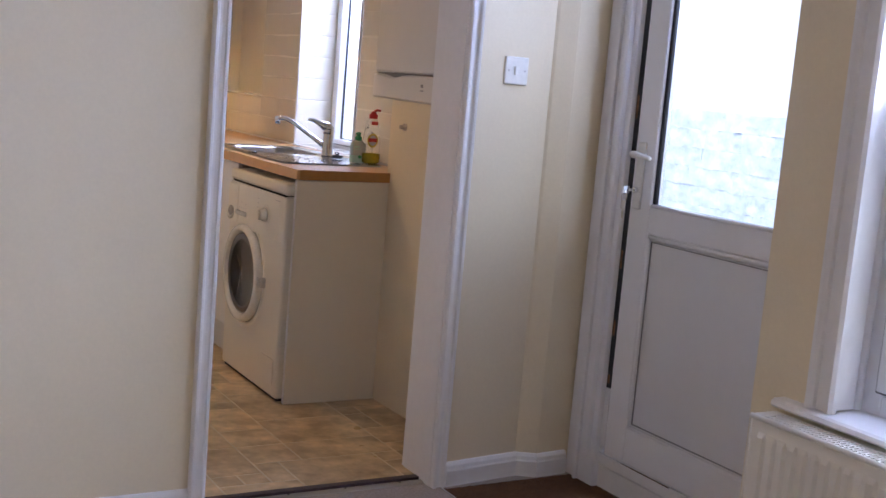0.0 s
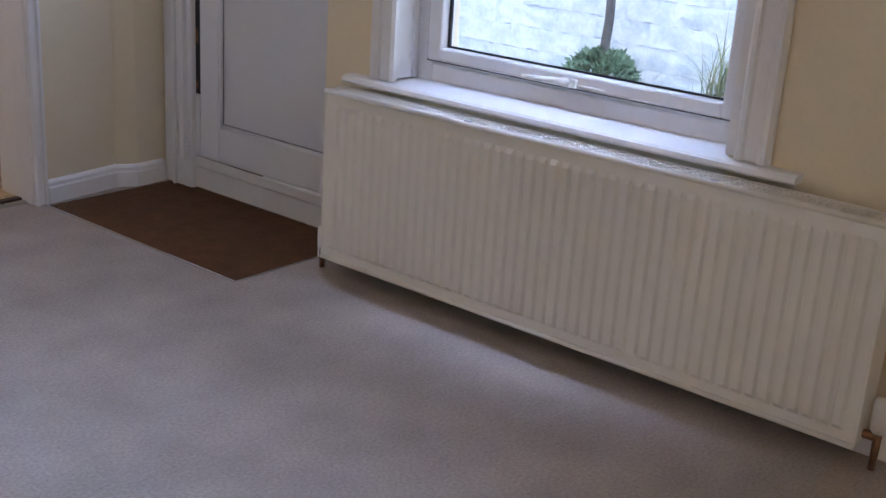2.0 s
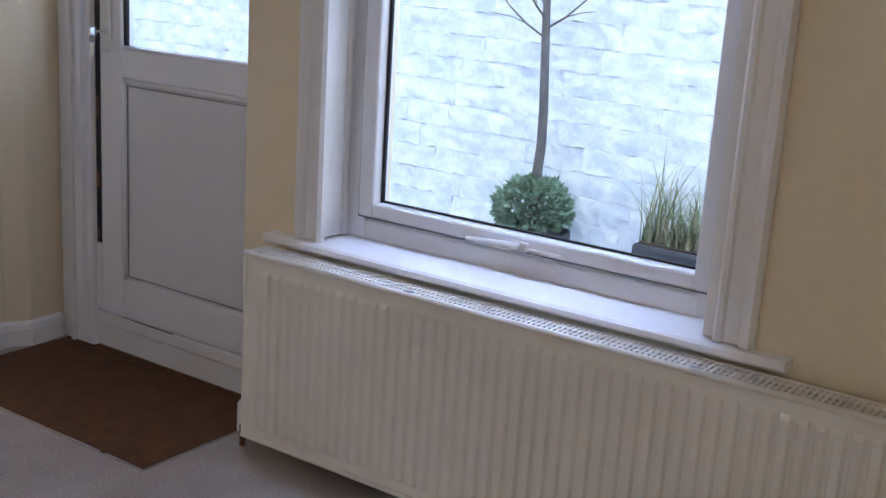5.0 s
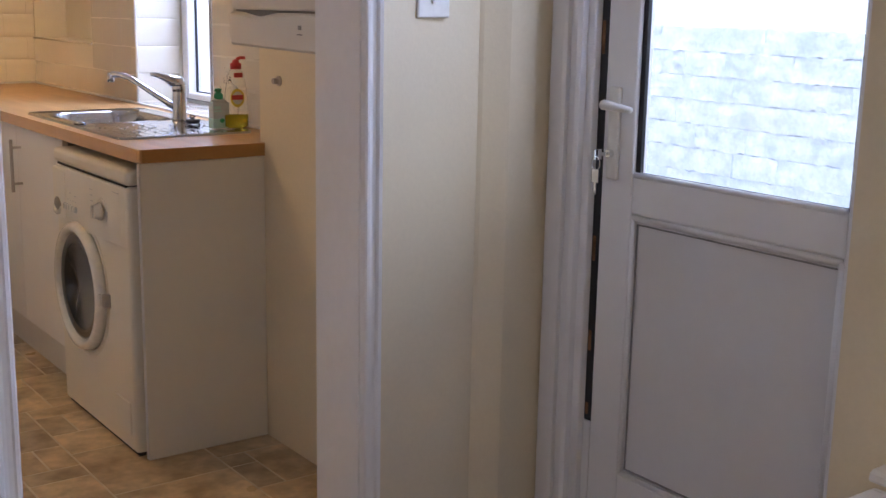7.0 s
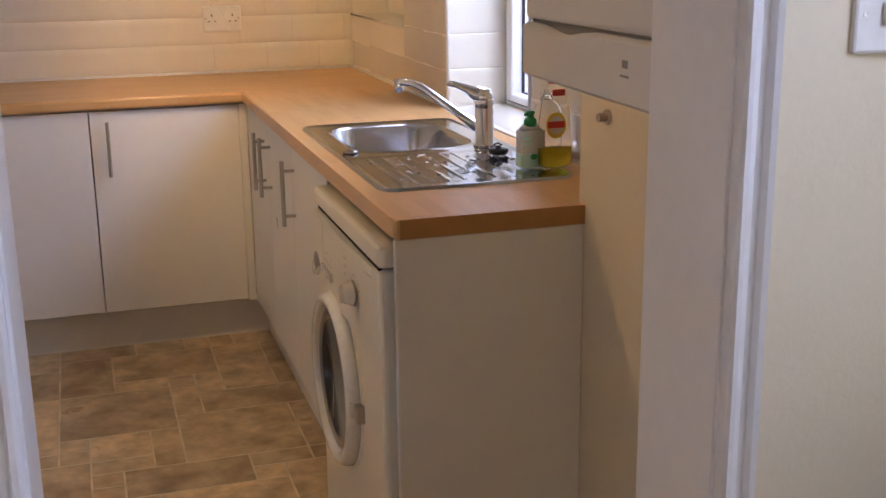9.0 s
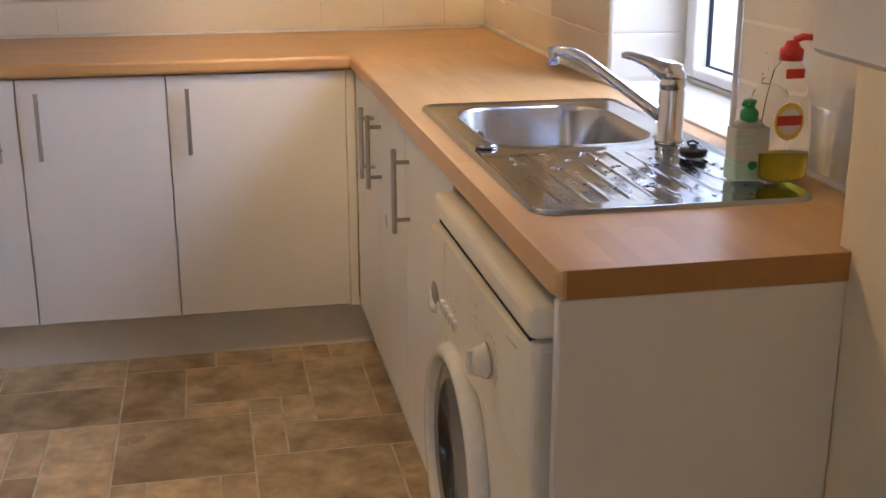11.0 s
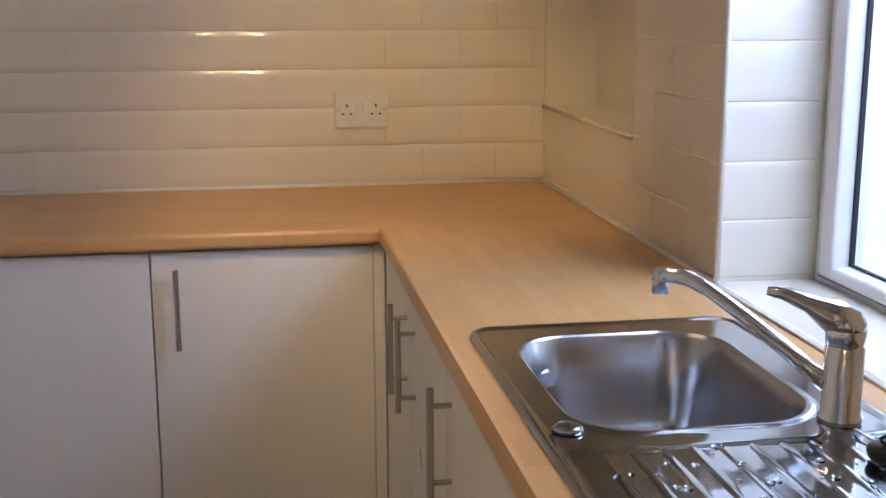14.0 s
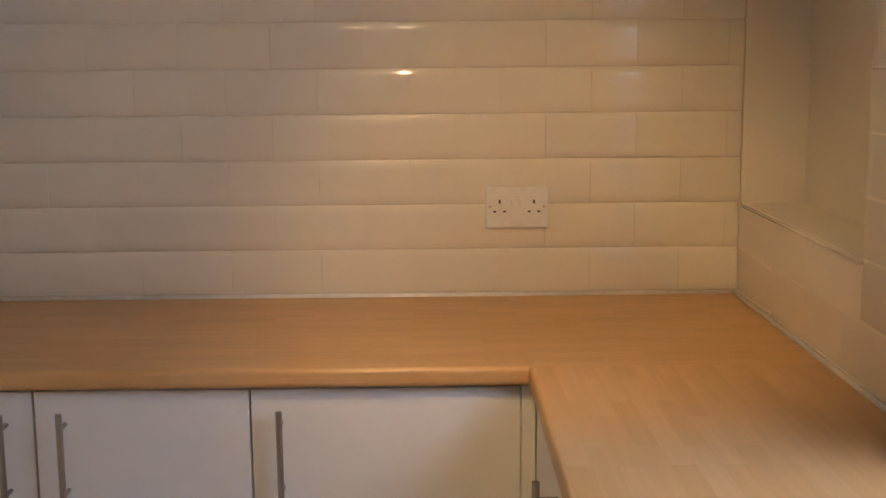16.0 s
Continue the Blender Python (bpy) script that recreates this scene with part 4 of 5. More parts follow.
det = thing("detergent_bottle", (2.236, 4.155, 0.916), "clear washing-up liquid bottle with yellow liquid and a red flip cap", "detergent bottle", move=(-0.012, -0.002, 0))
det.scale = (1.0, 1.0, 0.93)
PROF = [(0.030, 0.916), (0.040, 0.922), (0.041, 0.965), (0.040, 1.010), (0.036, 1.045), (0.031, 1.075), (0.026, 1.100), (0.017, 1.112), (0.0145, 1.115), (0.0145, 1.122)]
part("bottle", lathe(PROF, (2.238, 4.152, 0), sides=28, squash=(1, 0.62)), M["clear"], det, "clear plastic bottle", True)
part("liquid", lathe([(0.028, 0.918), (0.0385, 0.924), (0.0392, 0.962), (0.0, 0.9625)], (2.238, 4.152, 0), sides=28, squash=(1, 0.6)), M["liquid"], det, "yellow-green liquid", True)
cap = part("cap", lathe([(0.0175, 1.116), (0.018, 1.134), (0.012, 1.138), (0.009, 1.147), (0.0, 1.149)], (2.238, 4.152, 0), sides=24), M["red"], det, "red flip cap, open", True)
part("flip", tube([(2.240, 4.151, 1.148), (2.252, 4.146, 1.154), (2.266, 4.140, 1.153)], [0.006, 0.006, 0.005], 10), M["red"], cap, smooth=True)
lab = part("label", lathe([(0.031, 0.0), (0.031, 0.0012), (0.0, 0.0014)], (2.230, 4.1262, 1.020), axis="y", sides=28, squash=(0.78, 1.0)), M["label_yellow"], det, "oval yellow label")
part("label_panel", lathe([(0.022, 0.0), (0.0, 0.0004)], (2.230, 4.1250, 1.020), axis="y", sides=24, squash=(0.8, 1.0)), M["label_white"], lab)
part("label_bar", box(2.209, 2.249, 4.1236, 4.1244, 1.014, 1.030), M["label_red"], lab, "plain red bar")
part("neck_label", boxes([(2.224, 2.254, 4.1345, 4.139, 1.088, 1.104)], 0.002), M["label_red"], det, "red neck label")

clr = thing("clear_bottle", (2.246, 4.262, 0.916), "empty clear plastic bottle with a clear pump", "bottle", move=(0.0, -0.010, 0))
part("bottle", lathe([(0.026, 0.916), (0.031, 0.921), (0.031, 1.020), (0.026, 1.040), (0.014, 1.052), (0.013, 1.060)], (2.244, 4.252, 0), sides=24), M["clear"], clr, "clear plastic bottle", True)
part("pump", lathe([(0.015, 1.052), (0.015, 1.068), (0.006, 1.072), (0.006, 1.090), (0.011, 1.091), (0.011, 1.101), (0.0, 1.102)], (2.244, 4.252, 0), sides=18), M["clear"], clr, "clear pump", True)


# ---------------------------------------------------------------- washing machine
def washing_machine():
    t = thing("washing_machine", (2.0, 4.16, 0), "cream-white front-loading washing machine under the worktop", "washing machine", move=(0, -0.012, KF))
    y0, y1, xf = 3.846, 4.462, 1.736
    part("body", box(xf, 2.27, y0, y1, 0.012, 0.792, 0.012, 3), M["enamel"], t)
    part("top", box(xf - 0.004, 2.27, y0 - 0.002, y1 + 0.002, 0.796, 0.842, 0.014, 3), M["enamel"], t, "raised white lid")
    # dark sheet painted in for the shade under the lid
    part("gap_line", box(xf + 0.003, 2.26, y0 + 0.02, y1 - 0.02, 0.788, 0.798), M["dark"], t)
    fascia = part("control_panel", prism([(xf + 0.006, y0 + 0.002), (xf - 0.006, y0 + 0.05), (xf - 0.012, (y0 + y1) / 2), (xf - 0.006, y1 - 0.05), (xf + 0.006, y1 - 0.002)], 0.618, 0.790, 0.003), M["enamel"], t)
    bow = ((y0 + 0.002, 0.006), (y0 + 0.05, -0.006), ((y0 + y1) / 2, -0.012), (y1 - 0.05, -0.006), (y1 - 0.002, 0.006))

    def face(y):
        """The fascia's front at a place along it."""
        for (a, p), (b, q) in zip(bow, bow[1:]):
            if y <= b:
                break
        return xf + p + (q - p) * (y - a) / (b - a)
    kn = part("knob", lathe([(0.026, -0.010), (0.026, -0.016), (0.023, -0.019), (0.020, -0.030), (0.018, -0.032), (0.0, -0.033)], (xf - 0.004, 4.022, 0.702), axis="x", sides=28), M["washer_trim"], t, "cream programme knob", True)
    part("grip", box(xf - 0.043, xf - 0.034, 4.017, 4.027, 0.683, 0.721, 0.003), M["washer_trim"], kn)
    for k in range(14):
        a = math.radians(-130 + 20 * k)
        yy, zz = 4.022 + 0.038 * math.sin(a), 0.702 + 0.038 * math.cos(a)
        part("dial_mark", box(face(yy) - 0.0005, face(yy) + 0.004, yy - 0.0012, yy + 0.0012, zz - 0.0025, zz + 0.0025), M["print"], t)
    for yy, zz, w in ((4.105, 0.755, 0.02), (4.105, 0.738, 0.02), (4.105, 0.721, 0.02), (4.250, 0.694, 0.010), (4.274, 0.694, 0.010), (4.298, 0.694, 0.010), (4.322, 0.694, 0.010), (4.25, 0.712, 0.012), (4.30, 0.716, 0.012), (3.92, 0.770, 0.05), (4.43, 0.757, 0.03)):
        part("print_bar", box(face(yy) - 0.0007, face(yy) + 0.004, yy - w / 2, yy + w / 2, zz - 0.001, zz + 0.001), M["print"], t)
    for k in range(5):
        part("button", box(xf - 0.0165, xf - 0.006, 4.238 + 0.024 * k, 4.256 + 0.024 * k, 0.662, 0.680, 0.003), M["washer_trim"], t)
    part("drawer", box(xf - 0.0095, xf + 0.02, 4.345, 4.458, 0.626, 0.782, 0.003), M["enamel"], t, "detergent drawer")
    # nearly flat dark disc paints the shade inside the finger recess
    part("drawer_pull", lathe([(0.034, 0.0), (0.032, -0.0012), (0.0, -0.0016)], (xf - 0.0095, 4.420, 0.664), axis="x", sides=24, squash=(1, 0.72)), M["print_and_shade"], t, "shadowed finger recess", True)
    arc = [math.radians(a) for a in (185, 215, 245, 270, 295, 325, 355)]
    part("pull_lip", tube([(xf - 0.012, 4.420 + 0.034 * math.cos(a), 0.664 + 0.025 * math.sin(a)) for a in arc], [0.0015, 0.005, 0.007, 0.0075, 0.007, 0.005, 0.0015], 10), M["washer_trim"], t, "crescent-shaped drawer pull", True)
    part("filter_flap", box(xf - 0.004, xf + 0.01, y0 + 0.03, y0 + 0.16, 0.06, 0.16, 0.003), M["enamel"], t)
    # dark sheet painted in for the shade beneath the machine
    part("kick_gap", box(xf + 0.012, 2.26, y0 + 0.01, y1 - 0.01, 0.001, 0.014), M["dark"], t)
    cy, cz = 4.240, 0.434
    door = part("door", lathe([(0.164, -0.008), (0.167, -0.020), (0.173, -0.028), (0.183, -0.031), (0.193, -0.027), (0.200, -0.014), (0.202, 0.004)], (xf, cy, cz), axis="x", sides=56), M["washer_trim"], t, "round cream door ring", True)
    part("recess", lathe([(0.224, 0.006), (0.220, -0.002), (0.205, -0.002), (0.205, 0.006)], (xf, cy, cz), axis="x", sides=48), M["enamel"], t, "", True)
    part("door_glass", lathe([(0.168, -0.014), (0.155, -0.018), (0.118, -0.010), (0.090, 0.002), (0.0, 0.004)], (xf, cy, cz), axis="x", sides=48), M["washer_glass"], door, "dark bowl-shaped door glass", True)
    part("latch", box(xf - 0.026, xf - 0.010, cy - 0.200, cy - 0.188, cz - 0.018, cz + 0.018, 0.004), M["washer_trim"], door)
    part("hinge", box(xf - 0.018, xf + 0.002, cy - 0.232, cy - 0.208, cz - 0.02, cz + 0.02, 0.003), M["nickel"], door)
    for yy in (y0 + 0.05, y1 - 0.05):
        for xx in (xf + 0.05, 2.2):
            part("foot", lathe([(0.02, 0.0), (0.02, 0.006), (0.01, 0.014)], (xx, yy, 0), sides=12), M["black"], t)


washing_machine()


# ---------------------------------------------------------------- boiler
def boiler():
    t = thing("boiler", (2.0, 3.28, 1.20), "white wall-hung gas boiler with a curved lower flap", "boiler", move=(0, 0, -0.014))
    x0, x1, y0, y1 = 1.893, 2.141, 3.058, 3.490
    part("casing", box(x0, x1, y0, y1, 1.306, 1.92, 0.008, 3), M["boiler"], t)
    bm = bmesh.new()
    n = 28
    low, top = [], []
    for k in range(n + 1):
        u = k / n
        y = y1 - 0.002 + (y0 - y1 + 0.004) * u
        dip = 0.011 * math.exp(-((u - 0.32) / 0.15) ** 2)
        top.append((y, 1.301 - dip))
        low.append((y, 1.212 + 0.006 * (1 - u)))
    rows = []
    for x, o in ((x0 + 0.004, 0), (x0 - 0.004, 1), (x0 - 0.004, 2), (x0 + 0.004, 3)):
        rows.append([bm.verts.new((x, y, z1 if o == 0 else (z1 - 0.006 if o == 1 else (z0 + 0.006 if o == 2 else z0)))) for (y, z1), (_, z0) in zip(top, low)])
    rows.append([bm.verts.new((x1 - 0.02, y, z0)) for y, z0 in low])
    rows.append([bm.verts.new((x1 - 0.02, y, z1)) for y, z1 in top])
    rows.append(rows[0])
    for a, b in zip(rows, rows[1:]):
        for i in range(n):
            bm.faces.new((a[i], a[i + 1], b[i + 1], b[i]))
    bm.faces.new([r[0] for r in rows[:-1]])
    bm.faces.new([r[-1] for r in rows[:-1]][::-1])
    flap = part("lower_flap", bm, M["boiler"], t, "curved white lower flap")
    # grey filler paints the shade between casing and flap
    part("shadow_gap", box(x0 + 0.012, x1 - 0.02, y0 + 0.004, y1 - 0.004, 1.29, 1.307), M["print_and_shade"], t)
    part("badge", box(x0 - 0.0052, x0 - 0.003, 3.126, 3.140, 1.264, 1.274), M["print_and_shade"], flap, "small grey badge")
    part("badge", box(x0 - 0.0052, x0 - 0.003, 3.122, 3.145, 1.252, 1.255), M["print_and_shade"], flap)
    for k, yy in enumerate((3.16, 3.22, 3.30, 3.38)):
        part("pipe", tube([(2.08, yy, 1.225), (2.08, yy, 1.185), (2.11, yy, 1.17), (2.15, yy, 1.165)], 0.0065, 10), M["pipe_paint"], t, "painted pipe stub", True)


boiler()
stub = thing("pipe_stub", (2.142, 3.703, 1.094), "small painted pipe stub on the pier", "pipe")
part("flange", tube([(2.142, 3.703, 1.094), (2.136, 3.703, 1.094)], 0.014, 16), M["pipe_paint"], stub)
part("pipe_end", tube([(2.136, 3.703, 1.094), (2.120, 3.703, 1.094)], 0.008, 12), M["pipe_paint"], stub)


# ---------------------------------------------------------------- kitchen window
kw = thing("window_2", (2.52, 4.85, 0.92), "white plastic kitchen window deep in a tiled reveal", "window", kind="structure", move=NEAR)
window_bars("window_frame", kw, 2.485, 2.545, 4.500, 5.178, 0.893, 2.05, 0.040, M["upvc"])
sash2 = part("sash", boxes([(2.472, 2.535, 4.535, 4.585, 0.932, 2.0), (2.472, 2.535, 5.093, 5.143, 0.932, 2.0), (2.4725, 2.5345, 4.583, 5.095, 0.932, 0.957), (2.4725, 2.5345, 4.583, 5.095, 1.95, 2.0)], 0.006), M["upvc"], kw)
part("gasket", boxes([(2.505, 2.513, 4.583, 4.588, 0.955, 1.952), (2.505, 2.513, 5.087, 5.095, 0.955, 1.952), (2.5055, 2.5125, 4.585, 5.093, 0.955, 0.961)]), M["gasket"], sash2)
part("gasket", boxes([(2.476, 2.486, 5.142, 5.146, 0.931, 2.0), (2.476, 2.486, 4.54, 5.143, 0.929, 0.933)]), M["mark"], sash2)
pane(kw, 2.515, 4.583, 5.095, 0.957, 1.952)
part("window_sill", box(2.296, 2.49, 4.502, 5.176, 0.9125, 0.9165, 0.001), M["tile"], kw, "white tiled sill")
part("sill_edge", moulding([(0, 0), (0.007, 0.001), (0.008, 0.004), (0.005, 0.006), (0, 0.0065)], (2.297, 4.502, 0.911), (2.297, 5.176, 0.911), (-1, 0, 0), (0, 0, 1)), M["plastic_white"], kw)
part("corner_bead", tube([(2.296, 5.176, 0.92), (2.296, 5.176, 2.05)], 0.0055, 8), M["plastic_white"], kw, "white corner bead", True)
part("corner_bead", tube([(2.296, 4.502, 0.92), (2.296, 4.502, 2.05)], 0.0055, 8), M["plastic_white"], kw, "", True)
part("ledge_bead", tube([(2.2995, 5.655, 1.124), (2.2995, YE - 0.006, 1.124)], 0.0045, 8), M["tile"], wall_k, "white bead along the tiled ledge", True)


# ---------------------------------------------------------------- double socket
def socket():
    t = thing("double_socket", (1.77, YE, 1.13), "white double electrical socket on the tiled wall", "socket", move=(0.007, 0, -0.007))
    y = YE - 0.0075
    x0, x1, z0, z1 = 1.698, 1.846, 1.080, 1.178
    part("plate", box(x0, x1, y - 0.012, y + 0.004, z0, z1, 0.005, 3), M["plastic_white"], t)
    yf = y - 0.0124
    for cx in (x0 + 0.034, x1 - 0.034):
        part("earth_hole", box(cx - 0.0022, cx + 0.0022, yf, yf + 0.004, 1.138, 1.147), M["dark"], t)
        for s in (-0.0115, 0.0115):
            part("pin_hole", box(cx + s - 0.0035, cx + s + 0.0035, yf, yf + 0.004, 1.1175, 1.1215), M["dark"], t)
    for cx in (1.764, 1.780):
        part("rocker", box(cx - 0.005, cx + 0.005, yf - 0.003, yf + 0.003, 1.134, 1.150, 0.0015), M["plastic_white"], t)
    for cx in (x0 + 0.011, x1 - 0.011):
        part("screw", tube([(cx, yf - 0.0004, 1.131), (cx, yf + 0.003, 1.131)], 0.0032, 8), M["nickel"], t)


socket()

# ceiling spotlight bar whose bulbs glint in the tiles
spot = thing("ceiling_spotlight", (1.30, 4.9, H), "white ceiling spotlight bar with three warm bulbs", "ceiling light")
part("bar", box(1.05, 1.55, 4.885, 4.915, H - 0.03, H, 0.006), M["plastic_white"], spot)
for bx in (1.12, 1.30, 1.48):
    hd = part("head", lathe([(0.018, H - 0.03), (0.022, H - 0.05), (0.032, H - 0.12), (0.034, H - 0.14), (0.030, H - 0.138), (0.016, H - 0.06)], (bx, 4.9, 0), sides=20), M["plastic_white"], spot, smooth=True)
    part("bulb", lathe([(0.0, H - 0.148), (0.016, H - 0.143), (0.024, H - 0.132), (0.014, H - 0.10)], (bx, 4.9, 0), sides=16), M["bulb"], hd, "glowing warm bulb", True)


pend = thing("pendant_light", (-0.6, -0.9, H), "plain hanging bulb over the living room", "ceiling light")
part("rose", lathe([(0.045, H), (0.045, H - 0.012), (0.012, H - 0.03)], (-0.6, -0.9, 0), sides=20), M["plastic_white"], pend, smooth=True)
part("flex", tube([(-0.6, -0.9, H - 0.02), (-0.6, -0.9, 2.2)], 0.003, 8), M["plastic_white"], pend)
part("holder", lathe([(0.012, 2.21), (0.017, 2.2), (0.017, 2.16), (0.012, 2.155)], (-0.6, -0.9, 0), sides=16), M["plastic_white"], pend)
part("bulb", lathe([(0.0, 2.085), (0.02, 2.092), (0.03, 2.115), (0.022, 2.14), (0.012, 2.158)], (-0.6, -0.9, 0), sides=16), M["bulb"], pend, "glowing warm bulb", True)


# ---------------------------------------------------------------- outdoors
structure("ground", cells([-40, 2.64, 9, 60], [-40, 3, 45], lambda x, y: x > 2.6, -0.2, -0.06), M["concrete"], "pale concrete yard", "ground")
yard = structure("wall_yard", boxes([(4.306, 4.52, -7, 12, -0.06, 1.238)]), M["mortar"], "white-painted rough block garden wall", "garden wall")
house = thing("neighbour_house", (9, 4, -0.06), "white rendered house beyond the garden wall", "house")
part("wall", box(9.0, 15.0, -4, 3.2, -0.06, 5.2), M["render"], house)
part("wall", box(10.5, 15.0, 4.6, 14, -0.06, 5.2), M["render"], house)
roof = bmesh.new()
for x0, x1, y0, y1 in ((8.8, 15.2, -4.2, 3.4), (10.3, 15.2, 4.4, 14.2)):
    xm = (x0 + x1) / 2
    v = [roof.verts.new(p) for p in ((x0, y0, 5.2), (x1, y0, 5.2), (x1, y1, 5.2), (x0, y1, 5.2), (xm, y0, 7.4), (xm, y1, 7.4))]
    for f in ((0, 1, 4), (3, 5, 2), (0, 4, 5, 3), (1, 2, 5, 4), (0, 3, 2, 1)):
        roof.faces.new([v[i] for i in f])
part("roof", roof, M["slate"], house, "grey slate roof")
ring = bmesh.new()
low, high = [], []
for k in range(49):
    a = radians(-95 + 190 * k / 48)
    low.append(ring.verts.new((2.6 + 56 * math.cos(a), 3 + 56 * math.sin(a), -0.06)))
    high.append(ring.verts.new((2.6 + 56 * math.cos(a), 3 + 56 * math.sin(a), 34)))
for k in range(48):
    ring.faces.new((low[k], low[k + 1], high[k + 1], high[k]))
structure("backdrop", ring, M["overcast"], "pale overcast sky low over the distance", "sky")
dp = thing("downpipe", (3.2, 6.06, -0.06), "grey-blue square downpipe standing in the yard corner", "downpipe")
part("pipe", box(3.17, 3.25, 6.00, 6.125, -0.06, 2.6, 0.008), M["downpipe"], dp)
part("bracket", box(3.16, 3.26, 5.99, 6.135, 1.5, 1.53, 0.003), M["downpipe"], dp)
lean = thing("lean_to_wall", (4.0, 7.2, -0.06), "white rendered wall with a pale gutter closing the yard", "outbuilding")
part("wall", box(2.64, 4.30, 7.6, 7.8, -0.06, 1.40), M["render"], lean)
part("gutter", tube([(2.7, 7.53, 1.46), (4.3, 7.53, 1.50)], 0.045, 12), M["plastic_white"], lean, "white gutter", True)
part("coping", box(2.64, 4.30, 7.58, 7.83, 1.402, 1.44, 0.006), M["concrete"], lean, "pale coping")


def scatter(name, parent, mat, places, length, width, label, rng):
    """Many small leaves in one mesh, each turned and sized on its own."""
    verts, faces = [], []
    for p, d in places:
        s = length * (0.6 + 0.8 * rng.random())
        d = Vector(d).normalized()
        side = d.orthogonal().normalized()
        side.rotate(Matrix.Rotation(rng.random() * 6.28, 3, d))
        up = d.cross(side)
        w = width * (0.7 + 0.6 * rng.random())
        n = len(verts)
        verts += [tuple(Vector(p) + q) for q in (d * 0, d * s * 0.4 + side * w + up * w * 0.3, d * s, d * s * 0.4 - side * w + up * w * 0.3)]
        faces += [(n, n + 1, n + 2), (n, n + 2, n + 3)]
    me = bpy.data.meshes.new(name)
    me.from_pydata(verts, [], faces)
    me.materials.append(mat)
    ob = hang(new(name, me), parent)
    return tagged(ob, label, kind="stuff")


rng = random.Random(7)
tree = thing("potted_tree", (4.1, 2.26, -0.06), "bare slender tree rising from a low clipped shrub in a pot", "tree", move=(0, -0.14, 0))
part("pot", lathe([(0.115, -0.06), (0.145, 0.15), (0.158, 0.20), (0.158, 0.225), (0.143, 0.228), (0.13, 0.20), (0.0, 0.19)], (4.10, 2.262, 0), sides=28), M["pot"], tree, "dark plant pot", True)
part("trunk", tube([(4.10, 2.262, 0.19), (4.095, 2.258, 0.40), (4.10, 2.248, 0.56), (4.103, 2.252, 0.70), (4.10, 2.262, 0.88), (4.10, 2.272, 1.05), (4.105, 2.284, 1.25)], [0.023, 0.021, 0.020, 0.019, 0.0175, 0.016, 0.013], 12), M["bark"], tree, smooth=True)
for k in range(11):
    z = 0.98 + 0.036 * k
    a = k * 2.4
    dy, dx = 0.22 * math.cos(a) + 0.03 * rng.random(), 0.14 * math.sin(a)
    p0 = Vector((4.10, 2.262 + 0.06 * (z - 0.88), z))
    pts = [p0, p0 + Vector((dx * 0.4, dy * 0.4, 0.05)), p0 + Vector((dx * 0.8, dy * 0.8, 0.12)), p0 + Vector((dx, dy * 1.1, 0.24))]
    limb = part("limb", tube(pts, [0.005, 0.004, 0.003, 0.0015], 7), M["bark"], tree, smooth=True)
    q = pts[1]
    part("twig", tube([q, q + Vector((0.02, dy * 0.35, 0.02)), q + Vector((0.01, dy * 0.8, 0.03))], [0.0028, 0.002, 0.001], 6), M["bark"], limb)
places = []
for k in range(1700):
    a, b = rng.random() * 6.283, math.acos(1 - 1.55 * rng.random())
    n = Vector((math.sin(b) * math.cos(a), math.sin(b) * math.sin(a), math.cos(b)))
    r = 0.146 * (0.80 + 0.16 * rng.random() + 0.08 * noise.noise(n * 3.0))
    places.append((Vector((4.10, 2.262, 0.305)) + Vector((n.x * r, n.y * r, n.z * r * 0.86)), n + Vector((rng.uniform(-0.7, 0.7), rng.uniform(-0.7, 0.7), rng.uniform(-0.5, 0.7)))))
scatter("crown", tree, M["leaf"], places, 0.034, 0.012, "dense small green leaves", rng)

sedge = thing("potted_grass", (4.06, 1.60, -0.06), "spiky grass-like plant in a dark square pot", "potted plant", move=(0, -0.075, 0))
part("pot", boxes([(4.0, 4.24, 1.42, 1.71, -0.06, 0.275)], 0.012), M["pot"], sedge, "dark square pot")
part("soil", box(4.02, 4.22, 1.44, 1.69, 0.270, 0.282), M["soil"], sedge)
verts, faces = [], []
for k in range(170):
    b = Vector((4.12 + rng.uniform(-0.09, 0.09), 1.57 + rng.uniform(-0.12, 0.13), 0.278))
    out = Vector((rng.uniform(-1, 1), rng.uniform(-1, 1), 0))
    hgt = rng.uniform(0.10, 0.29) * (1.4 if abs(b.y - 1.66) < 0.03 or rng.random() < 0.08 else 1.0)
    lean_by = rng.uniform(0.06, 0.26) if k % 4 else rng.uniform(0.25, 0.42)
    w = rng.uniform(0.002, 0.0075)
    side = Vector((out.y, -out.x, 0)).normalized() * w
    base_n = len(verts)
    for s in range(5):
        u = s / 4
        c = b + out * (lean_by * u * u) + Vector((0, 0, hgt * (u - 0.25 * lean_by * 4 * u * u * 0.6)))
        verts += [tuple(c + side * (1 - u * 0.92)), tuple(c - side * (1 - u * 0.92))]
    for s in range(4):
        a = base_n + 2 * s
        faces.append((a, a + 1, a + 3, a + 2))
me = bpy.data.meshes.new("blades")
me.from_pydata(verts, [], faces)
me.materials.append(M["blade"])
tagged(hang(new("blades", me), sedge), "olive and straw-coloured narrow blades", kind="stuff")


